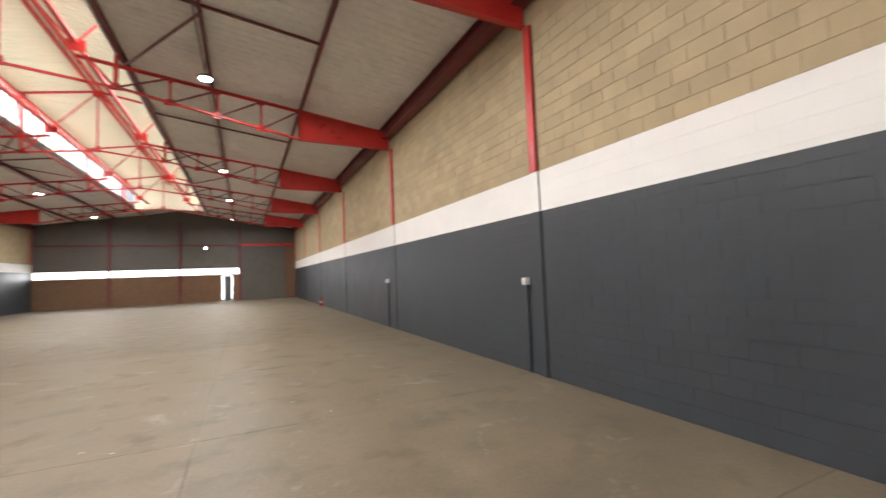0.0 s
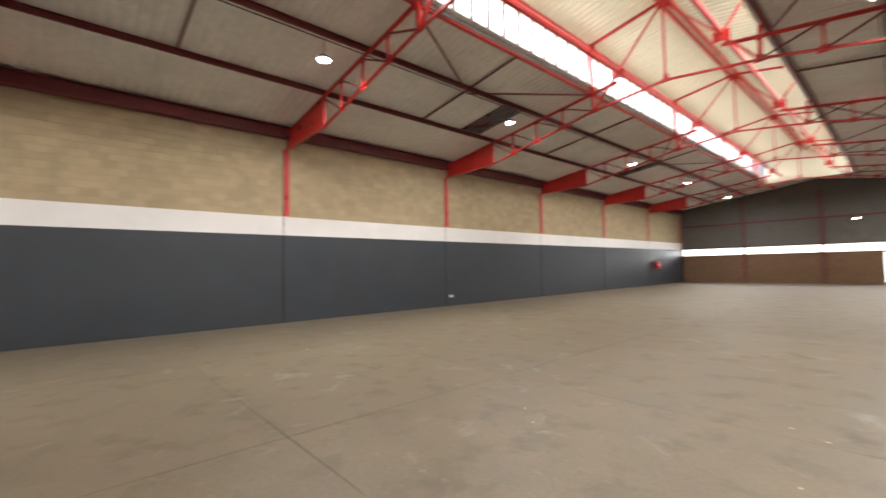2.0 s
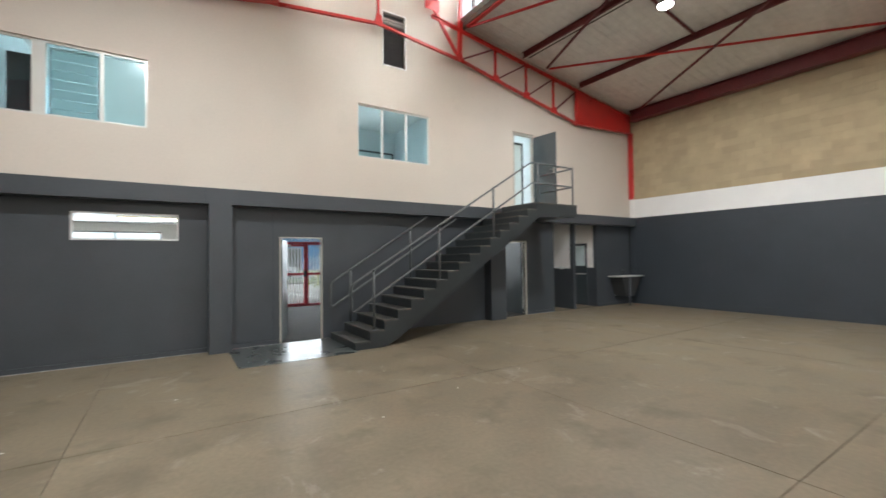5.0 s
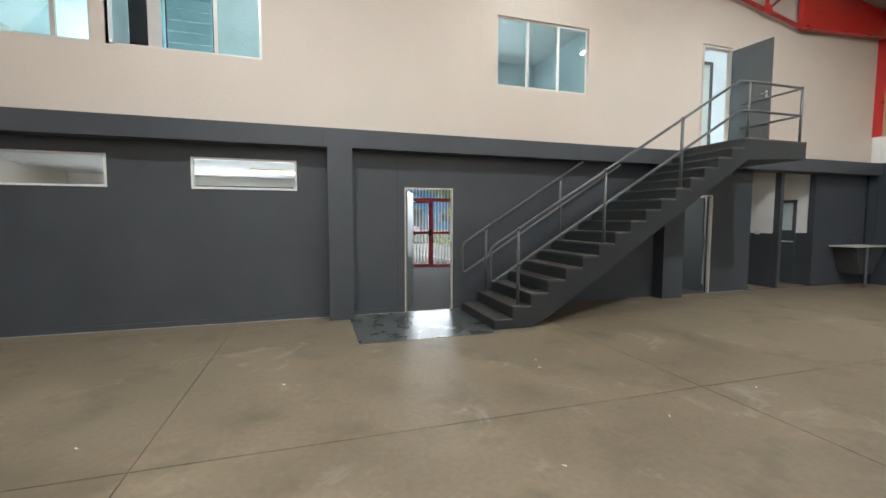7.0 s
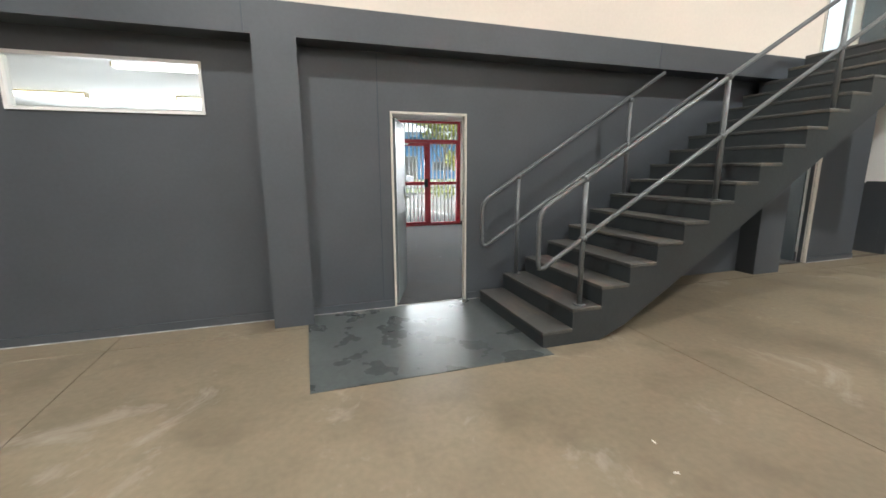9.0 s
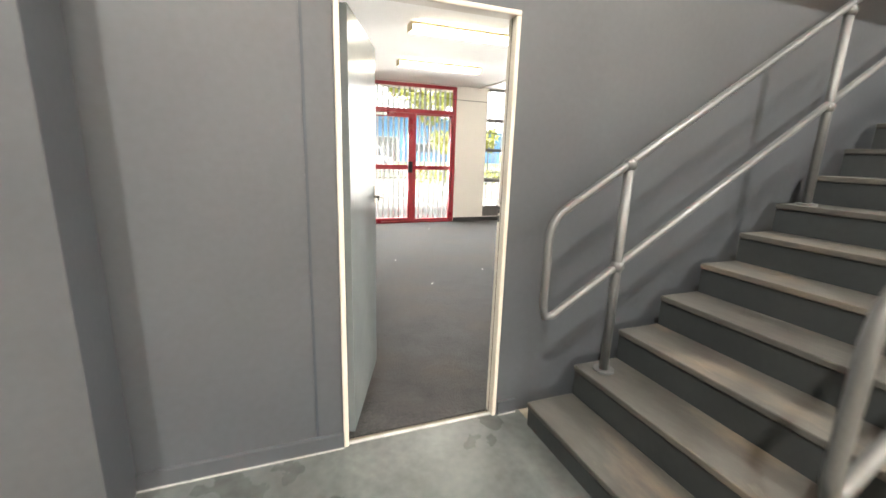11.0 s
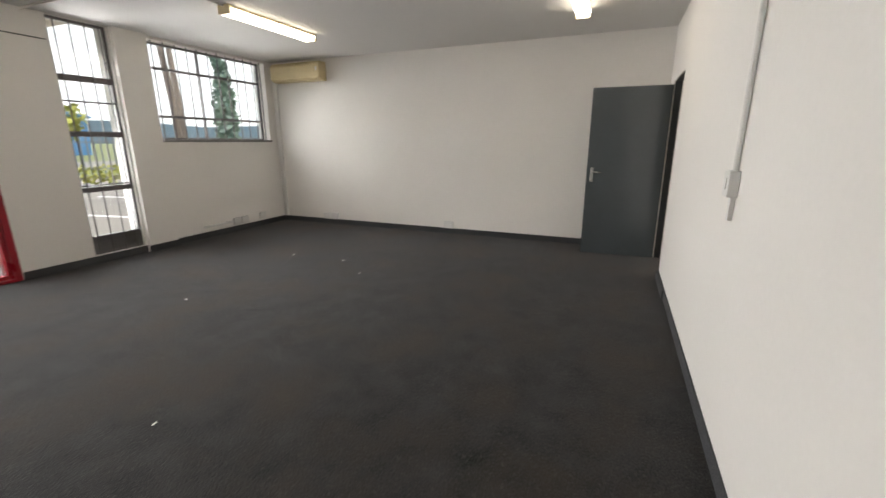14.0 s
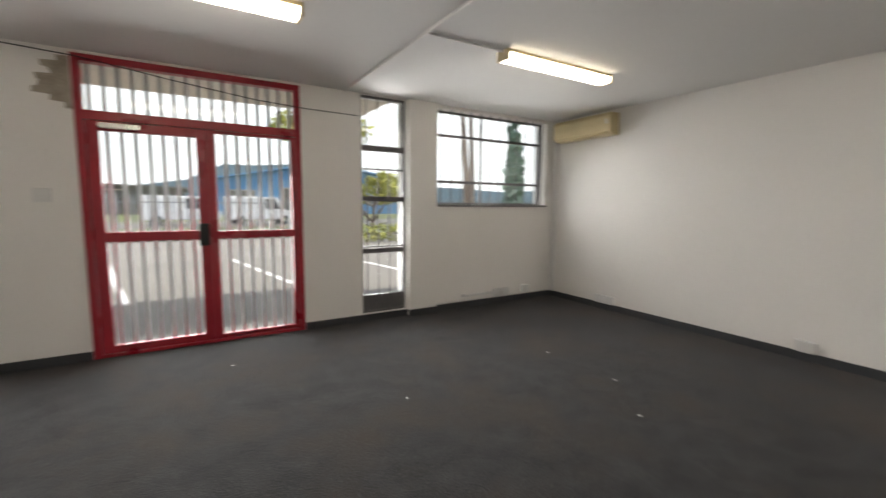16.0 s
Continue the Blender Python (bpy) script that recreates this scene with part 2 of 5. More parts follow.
M = dict(
    concrete=material("concrete", (0.176, 0.142, 0.097), 0.5, vary=0.3, scale=1.4, fine=22, bump=0.06, dirt=(0.125, 0.099, 0.066), dirt_at=0.58, dirt_scale=1.7, marks=(0.29, 0.265, 0.22), marks_at=0.615, marks_scale=1.5, spread=0.12, rough_vary=0.07),
    joint=material("joint_filler", (0.13, 0.11, 0.085), 0.9, bump=0.2),
    paint_floor=material("painted_floor", (0.066, 0.073, 0.072), 0.29, vary=0.5, scale=3, fine=22, bump=0.04, rough_vary=0.05),
    block=material("raw_block", (0.42, 0.332, 0.205), 0.95, vary=0.2, scale=2.2, fine=60, bump=0.5, spread=0.4, bump_dist=0.004),
    mortar=material("mortar", (0.40, 0.318, 0.198), 0.95, vary=0.2, fine=90, bump=0.4),
    dark=material("slate_wall_paint", (0.038, 0.0445, 0.053), 0.45, rough_vary=0.04, vary=0.16, scale=1.1, fine=60, bump=0.25, spread=0.12, bump_dist=0.003),
    dark_joint=material("slate_joint_paint", (0.036, 0.0435, 0.056), 0.5, vary=0.1, bump=0.2),
    white=material("white_wall_paint", (0.80, 0.782, 0.755), 0.55, vary=0.05, scale=1.5, fine=60, bump=0.2, bump_dist=0.003),
    cream=material("cream_plaster", (0.62, 0.55, 0.475), 0.7, vary=0.06, scale=0.6, fine=25, bump=0.15, dirt=(0.56, 0.495, 0.425), dirt_at=0.66, dirt_scale=0.5),
    slate=material("slate_plaster", (0.055, 0.061, 0.069), 0.42, rough_vary=0.03, vary=0.14, scale=1.5, fine=30, bump=0.15, bump_dist=0.004),
    red=material("red_steel_paint", (0.52, 0.03, 0.025), 0.38, vary=0.2, scale=2, fine=30, bump=0.05),
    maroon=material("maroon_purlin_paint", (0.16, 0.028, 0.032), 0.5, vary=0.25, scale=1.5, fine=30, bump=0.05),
    sheet=material("grey_roof_sheet", (0.80, 0.785, 0.76), 0.6, vary=0.16, scale=0.6, fine=6, bump=0.05, dirt=(0.66, 0.64, 0.61), dirt_at=0.6, dirt_scale=0.6),
    cream_sheet=material("cream_roof_sheet", (0.82, 0.78, 0.64), 0.6, vary=0.06, scale=0.6, fine=6, bump=0.05),
    black_sheet=material("dark_translucent_sheet", (0.035, 0.04, 0.045), 0.3, vary=0.3, fine=8),
    far_sheet=material("far_wall_sheet", (0.125, 0.115, 0.10), 0.6, vary=0.2, scale=0.5, fine=5, bump=0.05, dirt=(0.09, 0.083, 0.072)),
    brick=material("brown_face_brick", (0.20, 0.115, 0.065), 0.9, vary=0.25, scale=2, fine=30, bump=0.3, spread=0.5),
    steel=material("grey_pipe", (0.115, 0.12, 0.122), 0.42, metal=0.4, vary=0.18, scale=6, fine=60, bump=0.05),
    dark_pipe=material("slate_painted_pipe", (0.08, 0.085, 0.095), 0.4, vary=0.15),
    stair=material("slate_stair_paint", (0.026, 0.030, 0.0315), 0.42, rough_vary=0.03, vary=0.2, scale=3, fine=30, bump=0.12),
    tread=material("worn_tread", (0.058, 0.057, 0.053), 0.5, vary=0.35, scale=4, fine=30, bump=0.12, dirt=(0.135, 0.108, 0.08), dirt_at=0.56, dirt_scale=4.0, stretch=(1, 0.35, 1), marks=(0.2, 0.185, 0.16), marks_at=0.66, marks_scale=6),
    carpet=material("charcoal_carpet", (0.022, 0.0212, 0.0218), 0.95, vary=0.95, scale=5, fine=85, bump=0.9, dirt=(0.033, 0.0255, 0.020), dirt_at=0.53, dirt_scale=1.4, bump_dist=0.008, marks=(0.062, 0.056, 0.051), marks_at=0.57, marks_scale=55),
    skirting=material("charcoal_carpet_skirting", (0.045, 0.047, 0.051), 0.95, vary=0.2, fine=120, bump=0.6),
    office=material("office_white_paint", (0.80, 0.775, 0.74), 0.62, vary=0.03, scale=1.2, fine=35, bump=0.12, bump_dist=0.004),
    ceiling=material("ceiling_white", (0.72, 0.71, 0.69), 0.8, vary=0.03, scale=1, fine=25, bump=0.08),
    frame_cream=material("cream_door_frame", (0.52, 0.485, 0.42), 0.4, vary=0.1, scale=5, fine=40, bump=0.05, dirt=(0.42, 0.37, 0.30), dirt_at=0.66, dirt_scale=6),
    leaf=material("slate_door_paint", (0.07, 0.082, 0.088), 0.17, vary=0.06, scale=3, fine=30, bump=0.03, rough_vary=0.02),
    leaf_gloss=material("grey_gloss_door", (0.15, 0.172, 0.178), 0.24, vary=0.06, scale=3, fine=14, bump=0.04, rough_vary=0.03),
    chrome=material("brushed_chrome", (0.62, 0.62, 0.60), 0.22, metal=1.0, vary=0.08, fine=60),
    red_door=material("red_aluminium", (0.33, 0.014, 0.027), 0.35, vary=0.1, scale=3, fine=30, bump=0.03),
    bar=material("white_security_bar", (0.60, 0.60, 0.60), 0.4, vary=0.1, fine=30),
    steel_window=material("grey_steel_window", (0.13, 0.12, 0.12), 0.5, vary=0.2, fine=30),
    alu=material("pale_aluminium", (0.62, 0.61, 0.57), 0.4, metal=0.3, vary=0.08, fine=30),
    plastic=material("white_plastic", (0.70, 0.69, 0.67), 0.35, vary=0.03, fine=20, bump=0.0),
    ivory=material("yellowed_plastic", (0.62, 0.51, 0.29), 0.4, vary=0.08, fine=20, bump=0.0),
    black=material("black_void", (0.008, 0.008, 0.009), 0.6, vary=0.1),
    tube=glow("fluorescent_diffuser", (1, 0.92, 0.78), 2.3),
    sky_glow=glow("bright_sky", (1, 1, 1), 0.9),
    horizon_glow=glow("pale_sky", (0.95, 0.97, 1), 0.22),
    bay_lamp=glow("high_bay_lens", (1, 0.98, 0.95), 12.0),
    pane=glass("clear_glass", (0.96, 0.98, 0.98)),
    blue_pane=glass("tinted_glass", (0.80, 0.90, 0.92)),
    frosted=material("frosted_pane", (0.60, 0.70, 0.70), 0.35, vary=0.04, fine=15, bump=0.02),
    upstairs=material("pale_blue_room_paint", (0.62, 0.68, 0.70), 0.6, vary=0.04),
    fire_red=material("extinguisher_red", (0.55, 0.015, 0.02), 0.25, vary=0.08),
    asphalt=material("pale_paving", (0.19, 0.178, 0.16), 0.9, vary=0.14, scale=0.5, fine=25, bump=0.2, dirt=(0.20, 0.185, 0.165)),
    grass=material("dry_grass", (0.12, 0.14, 0.05), 0.95, vary=0.35, scale=0.4, fine=12, bump=0.5),
    line=material("white_road_paint", (0.78, 0.78, 0.76), 0.6, vary=0.06),
    hedge=material("yellow_green_leaves", (0.32, 0.33, 0.07), 0.8, vary=0.5, scale=3, fine=20, bump=0.3, spread=0.4),
    leafy=material("tree_leaves", (0.12, 0.20, 0.07), 0.7, vary=0.4, scale=1, fine=12, bump=0.2, spread=0.5),
    cypress=material("cypress_leaves", (0.19, 0.27, 0.21), 0.8, vary=0.4, scale=1, fine=12, bump=0.2, spread=0.5),
    bark=material("grey_brown_bark", (0.28, 0.23, 0.19), 0.9, vary=0.3, scale=3, fine=20, bump=0.5),
    blue_roof=material("blue_roof_sheet", (0.10, 0.25, 0.44), 0.5, vary=0.1, scale=0.3, fine=3),
    far_wall=material("far_building_plaster", (0.50, 0.44, 0.36), 0.8, vary=0.1),
    # distance haze is painted into the hill colour
    hill=material("haze_tinted_hill", (0.16, 0.22, 0.27), 1.0, vary=0.15, scale=0.01, fine=0.1, bump=0.0),
    fence=material("fence_steel", (0.20, 0.21, 0.22), 0.6, vary=0.1),
    car_white=material("white_car_paint", (0.75, 0.75, 0.75), 0.2, vary=0.02, bump=0.0),
    rubber=material("black_rubber", (0.03, 0.03, 0.03), 0.8, vary=0.1),
    worn_edge=material("worn_pale_edge", (0.36, 0.36, 0.35), 0.6, vary=0.5, scale=6, fine=40),
    canopy=material("canopy_plaster", (0.62, 0.55, 0.46), 0.8, vary=0.06),
    rubble=material("broken_plaster_face", (0.36, 0.315, 0.25), 0.95, vary=0.35, scale=9, fine=60, bump=0.6),
    paper=material("scrap_paper", (0.75, 0.73, 0.68), 0.8, vary=0.05),
)

for nm, level in (("leaf", 0.8), ("leaf_gloss", 0.12), ("carpet", 0.25), ("paint_floor", 0.3), ("concrete", 0.36)):
    M[nm].node_tree.nodes["Principled BSDF"].inputs["Specular IOR Level"].default_value = level

# worn pile catches light at a low angle
pile = M["carpet"].node_tree.nodes["Principled BSDF"]
pile.inputs["Sheen Weight"].default_value, pile.inputs["Sheen Roughness"].default_value = 0.09, 0.4

# the ridge sheeting lets some daylight through
tree_ = M["cream_sheet"].node_tree
mixer, trans = tree_.nodes.new("ShaderNodeMixShader"), tree_.nodes.new("ShaderNodeBsdfTranslucent")
trans.inputs[0].default_value = (0.80, 0.80, 0.66, 1)
mixer.inputs[0].default_value = 0.28
tree_.links.new(tree_.nodes["Principled BSDF"].outputs[0], mixer.inputs[1])
tree_.links.new(trans.outputs[0], mixer.inputs[2])
tree_.links.new(mixer.outputs[0], tree_.nodes["Material Output"].inputs[0])

# ---- builders ----


class Shape:
    """Collects boxes, bars, tubes and plates for one mesh."""

    def __init__(self):
        self.v, self.f = [], []

    def add(self, verts, faces):
        k = len(self.v)
        self.v += [tuple(p) for p in verts]
        self.f += [tuple(k + i for i in f) for f in faces]
        return self

    def box(self, x0, x1, y0, y1, z0, z1):
        v = [(x, y, z) for z in (z0, z1) for y in (y0, y1) for x in (x0, x1)]
        return self.add(v, [(0, 2, 3, 1), (4, 5, 7, 6), (0, 1, 5, 4), (2, 6, 7, 3), (0, 4, 6, 2), (1, 3, 7, 5)])

    def bar(self, p, q, w, h, up=(0, 0, 1)):
        """A straight bar from p to q, w wide across and h deep along up."""
        p, q = Vector(p), Vector(q)
        d = (q - p).normalized()
        s = d.cross(Vector(up))
        s = s.normalized() if s.length > 1e-4 else d.cross(Vector((1, 0, 0))).normalized()
        u = s.cross(d).normalized()
        v = [e + s * a * w / 2 + u * b * h / 2 for e in (p, q) for a, b in ((-1, -1), (1, -1), (1, 1), (-1, 1))]
        return self.add(v, [(0, 1, 2, 3), (7, 6, 5, 4), (0, 4, 5, 1), (1, 5, 6, 2), (2, 6, 7, 3), (3, 7, 4, 0)])

    def tube(self, points, r, n=10, closed=False):
        """A round pipe along points."""
        pts = [Vector(p) for p in points]
        rings = []
        side = None
        for i, p in enumerate(pts):
            a, b = pts[max(i - 1, 0)], pts[min(i + 1, len(pts) - 1)]
            d = (b - a).normalized()
            if side is None:
                side = d.cross(Vector((0, 0, 1)))
                side = side if side.length > 1e-3 else d.cross(Vector((1, 0, 0)))
            side = (side - d * side.dot(d)).normalized()
            u = d.cross(side)
            rad = r[i] if isinstance(r, (list, tuple)) else r
            rings.append([p + (side * math.cos(t) + u * math.sin(t)) * rad for t in [2 * math.pi * k / n for k in range(n)]])
        v = [c for ring in rings for c in ring]
        f = [(i * n + k, i * n + (k + 1) % n, (i + 1) * n + (k + 1) % n, (i + 1) * n + k) for i in range(len(rings) - 1) for k in range(n)]
        f += [tuple(reversed(range(n))), tuple((len(rings) - 1) * n + k for k in range(n))]
        return self.add(v, f)

    def ball(self, c, r, n=8):
        c = Vector(c)
        v, f = [], []
        for i in range(n // 2 + 1):
            th = math.pi * i / (n // 2)
            for k in range(n):
                ph = 2 * math.pi * k / n
                v.append(c + Vector((math.sin(th) * math.cos(ph), math.sin(th) * math.sin(ph), math.cos(th))) * r)
        for i in range(n // 2):
            for k in range(n):
                f.append((i * n + k, (i + 1) * n + k, (i + 1) * n + (k + 1) % n, i * n + (k + 1) % n))
        return self.add(v, f)

    def plate(self, outline, y0, y1):
        """An outline in x and z, given thickness from y0 to y1."""
        n = len(outline)
        v = [(x, y, z) for y in (y0, y1) for x, z in outline]
        f = [tuple(range(n)), tuple(reversed(range(n, 2 * n)))]
        f += [(i, i + n, (i + 1) % n + n, (i + 1) % n) for i in range(n)]
        return self.add(v, f)

    def mesh(self, name):
        me = bpy.data.meshes.new(name)
        me.from_pydata(self.v, [], self.f)
        me.validate()
        bm = bmesh.new()
        bm.from_mesh(me)
        bmesh.ops.recalc_face_normals(bm, faces=bm.faces)
        bm.to_mesh(me)
        bm.free()
        return me


def part(name, shape, mat, parent=None, label="", bevel=0.0, smooth=False):
    me = shape.mesh(name) if isinstance(shape, Shape) else shape
    ob = new(name, me)
    if not me.materials:
        me.materials.append(M[mat])
    if smooth:
        me.polygons.foreach_set("use_smooth", [True] * len(me.polygons))
    if parent is not None:
        ob.parent = parent
    if bevel:
        bv = ob.modifiers.new("edge", "BEVEL")
        bv.width, bv.segments, bv.limit_method = bevel, 2, "ANGLE"
    if label:
        ob["label"] = label
    return ob


def thing(name, at, label, category, group="", kind=""):
    ob = new(name)
    ob.empty_display_size = 0.1
    ob.matrix_world = pose(*at) if not isinstance(at, Matrix) else at
    return tagged(ob, label, category, group, kind)


def solid(name, shape, mat, label, category, group="", kind="", bevel=0.0, smooth=False):
    return tagged(part(name, shape, mat, None, "", bevel, smooth), label, category, group, kind)


def structure(name, shape, mat, label, category="wall"):
    return solid(name, shape, mat, label, category, kind="structure")


def wall_with_holes(shape, x0, x1, y0, y1, z0, z1, holes):
    """A wall along x from x0 to x1 with rectangular holes (xa, xb, za, zb)."""
    xs = sorted({x0, x1, *[min(max(v, x0), x1) for h in holes for v in h[:2]]})
    for a, b in zip(xs, xs[1:]):
        cut = sorted((h[2], h[3]) for h in holes if h[0] < (a + b) / 2 < h[1])
        z = z0
        for lo, hi in cut:
            if lo > z + 1e-4:
                shape.box(a, b, y0, y1, z, lo)
            z = max(z, hi)
        if z < z1 - 1e-4:
            shape.box(a, b, y0, y1, z, z1)
    return shape

# ---- the hall: floor, walls, roof ----


def roof_z(d):
    """Underside of the roof at distance d from the ridge line."""
    return 6.40 + 0.14 * (9.5 - d)


floor = structure("floor", Shape().box(XW - 0.3, XE + 0.3, YF - 0.3, 0.2, -0.3, -0.009), "joint", "dusty beige concrete floor cast in large slabs", "floor")

E_LO, E_HI, W_LO, W_HI = 2.92, 3.56, 2.69, 3.36   # paint lines of the east and west walls
wall_east = structure("wall_east", Shape().box(XE + 0.006, XE + 0.3, YF - 0.3, 0.3, 0, 6.9), "mortar", "block wall painted slate below, white band, bare blocks above")
wall_west = structure("wall_west", Shape().box(XW - 0.3, XW - 0.006, YF - 0.3, 0.3, 0, 6.9), "mortar", "block wall painted slate below, white band, bare blocks above")
for nm, x0, x1, lo, hi, par in (("east", XE + 0.003, XE + 0.006, E_LO, E_HI, wall_east), ("west", XW - 0.006, XW - 0.003, W_LO, W_HI, wall_west)):
    part("painted_joint", Shape().box(x0, x1, YF, 0, 0, lo), "dark_joint", par)
    part("painted_joint", Shape().box(x0, x1, YF, 0, lo, hi), "white", par)

# far wall: brick base, open strip, sheeting, roller door, side door
far = Shape()
wall_with_holes(far, XW, XE, YF - 0.22, YF, 0, 2.37, [(-6.6, -2.72, 0, 3), (-2.13, -1.18, 0, 3)])
wall_far = structure("wall_far", far, "brick", "low brown face brick wall at the far end")
rng = random.Random(3)
fb = Shape()
for row in range(29):
    z0 = row * 0.0817
    x = -1.16 - 0.11 * (row % 2)
    while x < XE - 0.02:
        fb.box(max(x, -1.17) + 0.004, min(x + 0.226, XE), YF - 0.01, YF + 0.006 + rng.random() * 0.003, z0 + 0.004, z0 + 0.076)
        x += 0.23
ob = part("brickwork", fb, "brick", wall_far)
ob["kind"] = "stuff"
gable = Shape()
gable.plate([(-2.72, 2.92), (XE, 2.92), (XE, 6.55), (XC + 2.3, 7.75), (XC, 8.1), (XC - 2.3, 7.75), (XW, 6.55), (XW, 4.85), (-2.72, 4.85)], YF - 0.12, YF - 0.1)
for x in [XW + 0.35 * i for i in range(55)]:
    top = 6.45 + 0.16 * (9.5 - abs(x - XC))
    gable.box(x, x + 0.12, YF - 0.1, YF - 0.07, 4.85 if x < -2.7 else 2.92, top)
gable_far = structure("wall_far_cladding", gable, "far_sheet", "grey ribbed steel cladding above the far brick wall")
part("pier", Shape().box(XW, -6.6, YF - 0.226, YF + 0.006, 0, 4.85), "brick", wall_far)
for x in (6.82, 1.94, -2.7):
    solid("gable_post", Shape().box(x - 0.08, x + 0.08, YF - 0.06, YF + 0.14, 0.0, 7.0 if x > -2 else 6.6), "maroon", "maroon steel gable post standing against the far wall", "steel post", "gable posts", bevel=0.004)
solid("gable_girt", Shape().box(-2.6, XE, YF - 0.065, YF + 0.03, 4.9, 5.02), "maroon", "maroon steel girt across the far cladding", "steel girt")
solid("lintel_beam", Shape().box(XW, -2.8, YF - 0.06, YF + 0.14, 4.9, 5.12), "red", "red steel beam above the roller door", "steel beam", bevel=0.005)

roller = thing("roller_door", (-4.66, YF, 0), "closed grey steel roller shutter door in the far wall", "roller door")
for i in range(54):
    z = i * 0.09
    part("slat", Shape().box(-1.92, 1.92, -0.125, -0.095, z, z + 0.09).box(-1.92, 1.92, -0.095, -0.085, z + 0.02, z + 0.07), "far_sheet", roller)
for sx in (-1, 1):
    part("guide_rail", Shape().box(sx * 1.93 - 0.05, sx * 1.93 + 0.05, -0.13, 0.0, 0, 4.86), "maroon", roller)
part("roller_box", Shape().box(-1.9, 1.9, -0.45, -0.13, 4.4, 4.9), "maroon", roller)

far_door = thing("far_door", (-1.655, YF, 0), "dark blue-grey steel side door ajar against bright daylight", "door")
part("door_frame", Shape().box(-0.475, -0.43, -0.14, 0.02, 0, 2.37).box(0.43, 0.475, -0.14, 0.02, 0, 2.37).box(-0.43, 0.43, -0.14, 0.02, 2.26, 2.37), "far_sheet", far_door)
leaf_far = part("door_leaf", Shape().box(-0.33, 0.25, -0.1, -0.05, 0.02, 2.22), "leaf", far_door, bevel=0.003)
part("door_handle", Shape().box(0.17, 0.21, -0.05, -0.02, 1.0, 1.12), "chrome", leaf_far)

flood = thing("wall_floodlight", (0.04, YF + 0.03, 4.7), "small lit floodlight fixed to the far girt", "wall lamp")
part("bracket", Shape().box(-0.05, 0.05, -0.02, 0.12, 0.21, 0.27).box(-0.05, 0.05, 0.12, 0.15, -0.05, 0.27), "far_sheet", flood)
part("housing", Shape().box(-0.13, 0.13, 0.15, 0.2, -0.08, 0.08), "far_sheet", flood, bevel=0.01)
part("lens", Shape().box(-0.1, 0.1, 0.2005, 0.21, -0.05, 0.05), "bay_lamp", flood)

# roof sheeting, one slope each side of the ridge light
for side, nm in ((-1, "west"), (1, "east")):
    sh = Shape()
    prof = []
    y = YF - 0.2
    while y < 0.3:
        prof += [(y, 0.0), (y + 0.13, 0.0), (y + 0.16, 0.016), (y + 0.21, 0.016)]
        y += 0.24
    v, f = [], []
    for yy, h in prof:
        v += [(XC + side * 9.75, yy, roof_z(9.75) + 0.16 + h), (XC + side * 2.2, yy, roof_z(2.2) + 0.16 + h)]
    f = [(2 * i, 2 * i + 1, 2 * i + 3, 2 * i + 2) for i in range(len(prof) - 1)]
    sh.add(v, f)
    ob = structure("ceiling_" + nm, sh, "sheet", "underside of grey ribbed steel roof sheeting", "roof")
    sd = ob.modifiers.new("thick", "SOLIDIFY")
    sd.thickness, sd.offset = 0.004, 1
# raised ridge light: its roof, its glazed sides and its end
rl = Shape()
for side in (-1, 1):
    y = YF + 4.2
    v, f = [], []
    prof = []
    while y < 0.2:
        prof += [(y, 0.0), (y + 0.13, 0.0), (y + 0.16, 0.03), (y + 0.21, 0.03)]
        y += 0.24
    for yy, h in prof:
        v += [(XC + side * 2.75, yy, 9.02 + h), (XC, yy, 9.5 + h)]
    rl.add(v, [(2 * i, 2 * i + 1, 2 * i + 3, 2 * i + 2) for i in range(len(prof) - 1)])
ob = structure("ceiling_ridge", rl, "cream_sheet", "cream underside of the raised ridge roof", "roof")
sd = ob.modifiers.new("thick", "SOLIDIFY")
sd.thickness, sd.offset = 0.004, 1
structure("ridge_end_wall", Shape().plate([(XC - 2.3, 7.4), (XC + 2.3, 7.4), (XC + 2.3, 9.05), (XC, 9.5), (XC - 2.3, 9.05)], YF + 4.2, YF + 4.24), "cream_sheet", "cream sheet closing the end of the ridge light")
structure("ceiling_end", Shape().plate([(XC - 2.3, 7.55), (XC, 7.95), (XC + 2.3, 7.55), (XC + 2.3, 7.58), (XC, 7.98), (XC - 2.3, 7.58)], YF - 0.2, YF + 4.2), "sheet", "grey roof sheeting over the last bay", "roof")

for side, nm in ((-1, "west"), (1, "east")):
    x = XC + side * 2.38
    win = thing("window_clerestory_" + nm, (x, 0, 0), "long band of clear glazing along the raised ridge", "window", kind="structure")
    y = YF + 4.25
    while y < -0.2:
        part("pane", Shape().box(-0.003, 0.003, y + 0.012, y + 0.598, 7.72, 8.9), "pane", win).visible_shadow = False
        part("glazing_bar", Shape().box(-0.02, 0.02, y - 0.045, y + 0.045, 7.70, 8.92), "steel_window", win)
        y += 0.61
    part("sill", Shape().box(-0.06, 0.06, YF + 4.2, 0.1, 7.45, 7.71), "far_sheet", win)
    part("head", Shape().box(-0.05, 0.05, YF + 4.2, 0.1, 8.9, 9.05), "red", win)

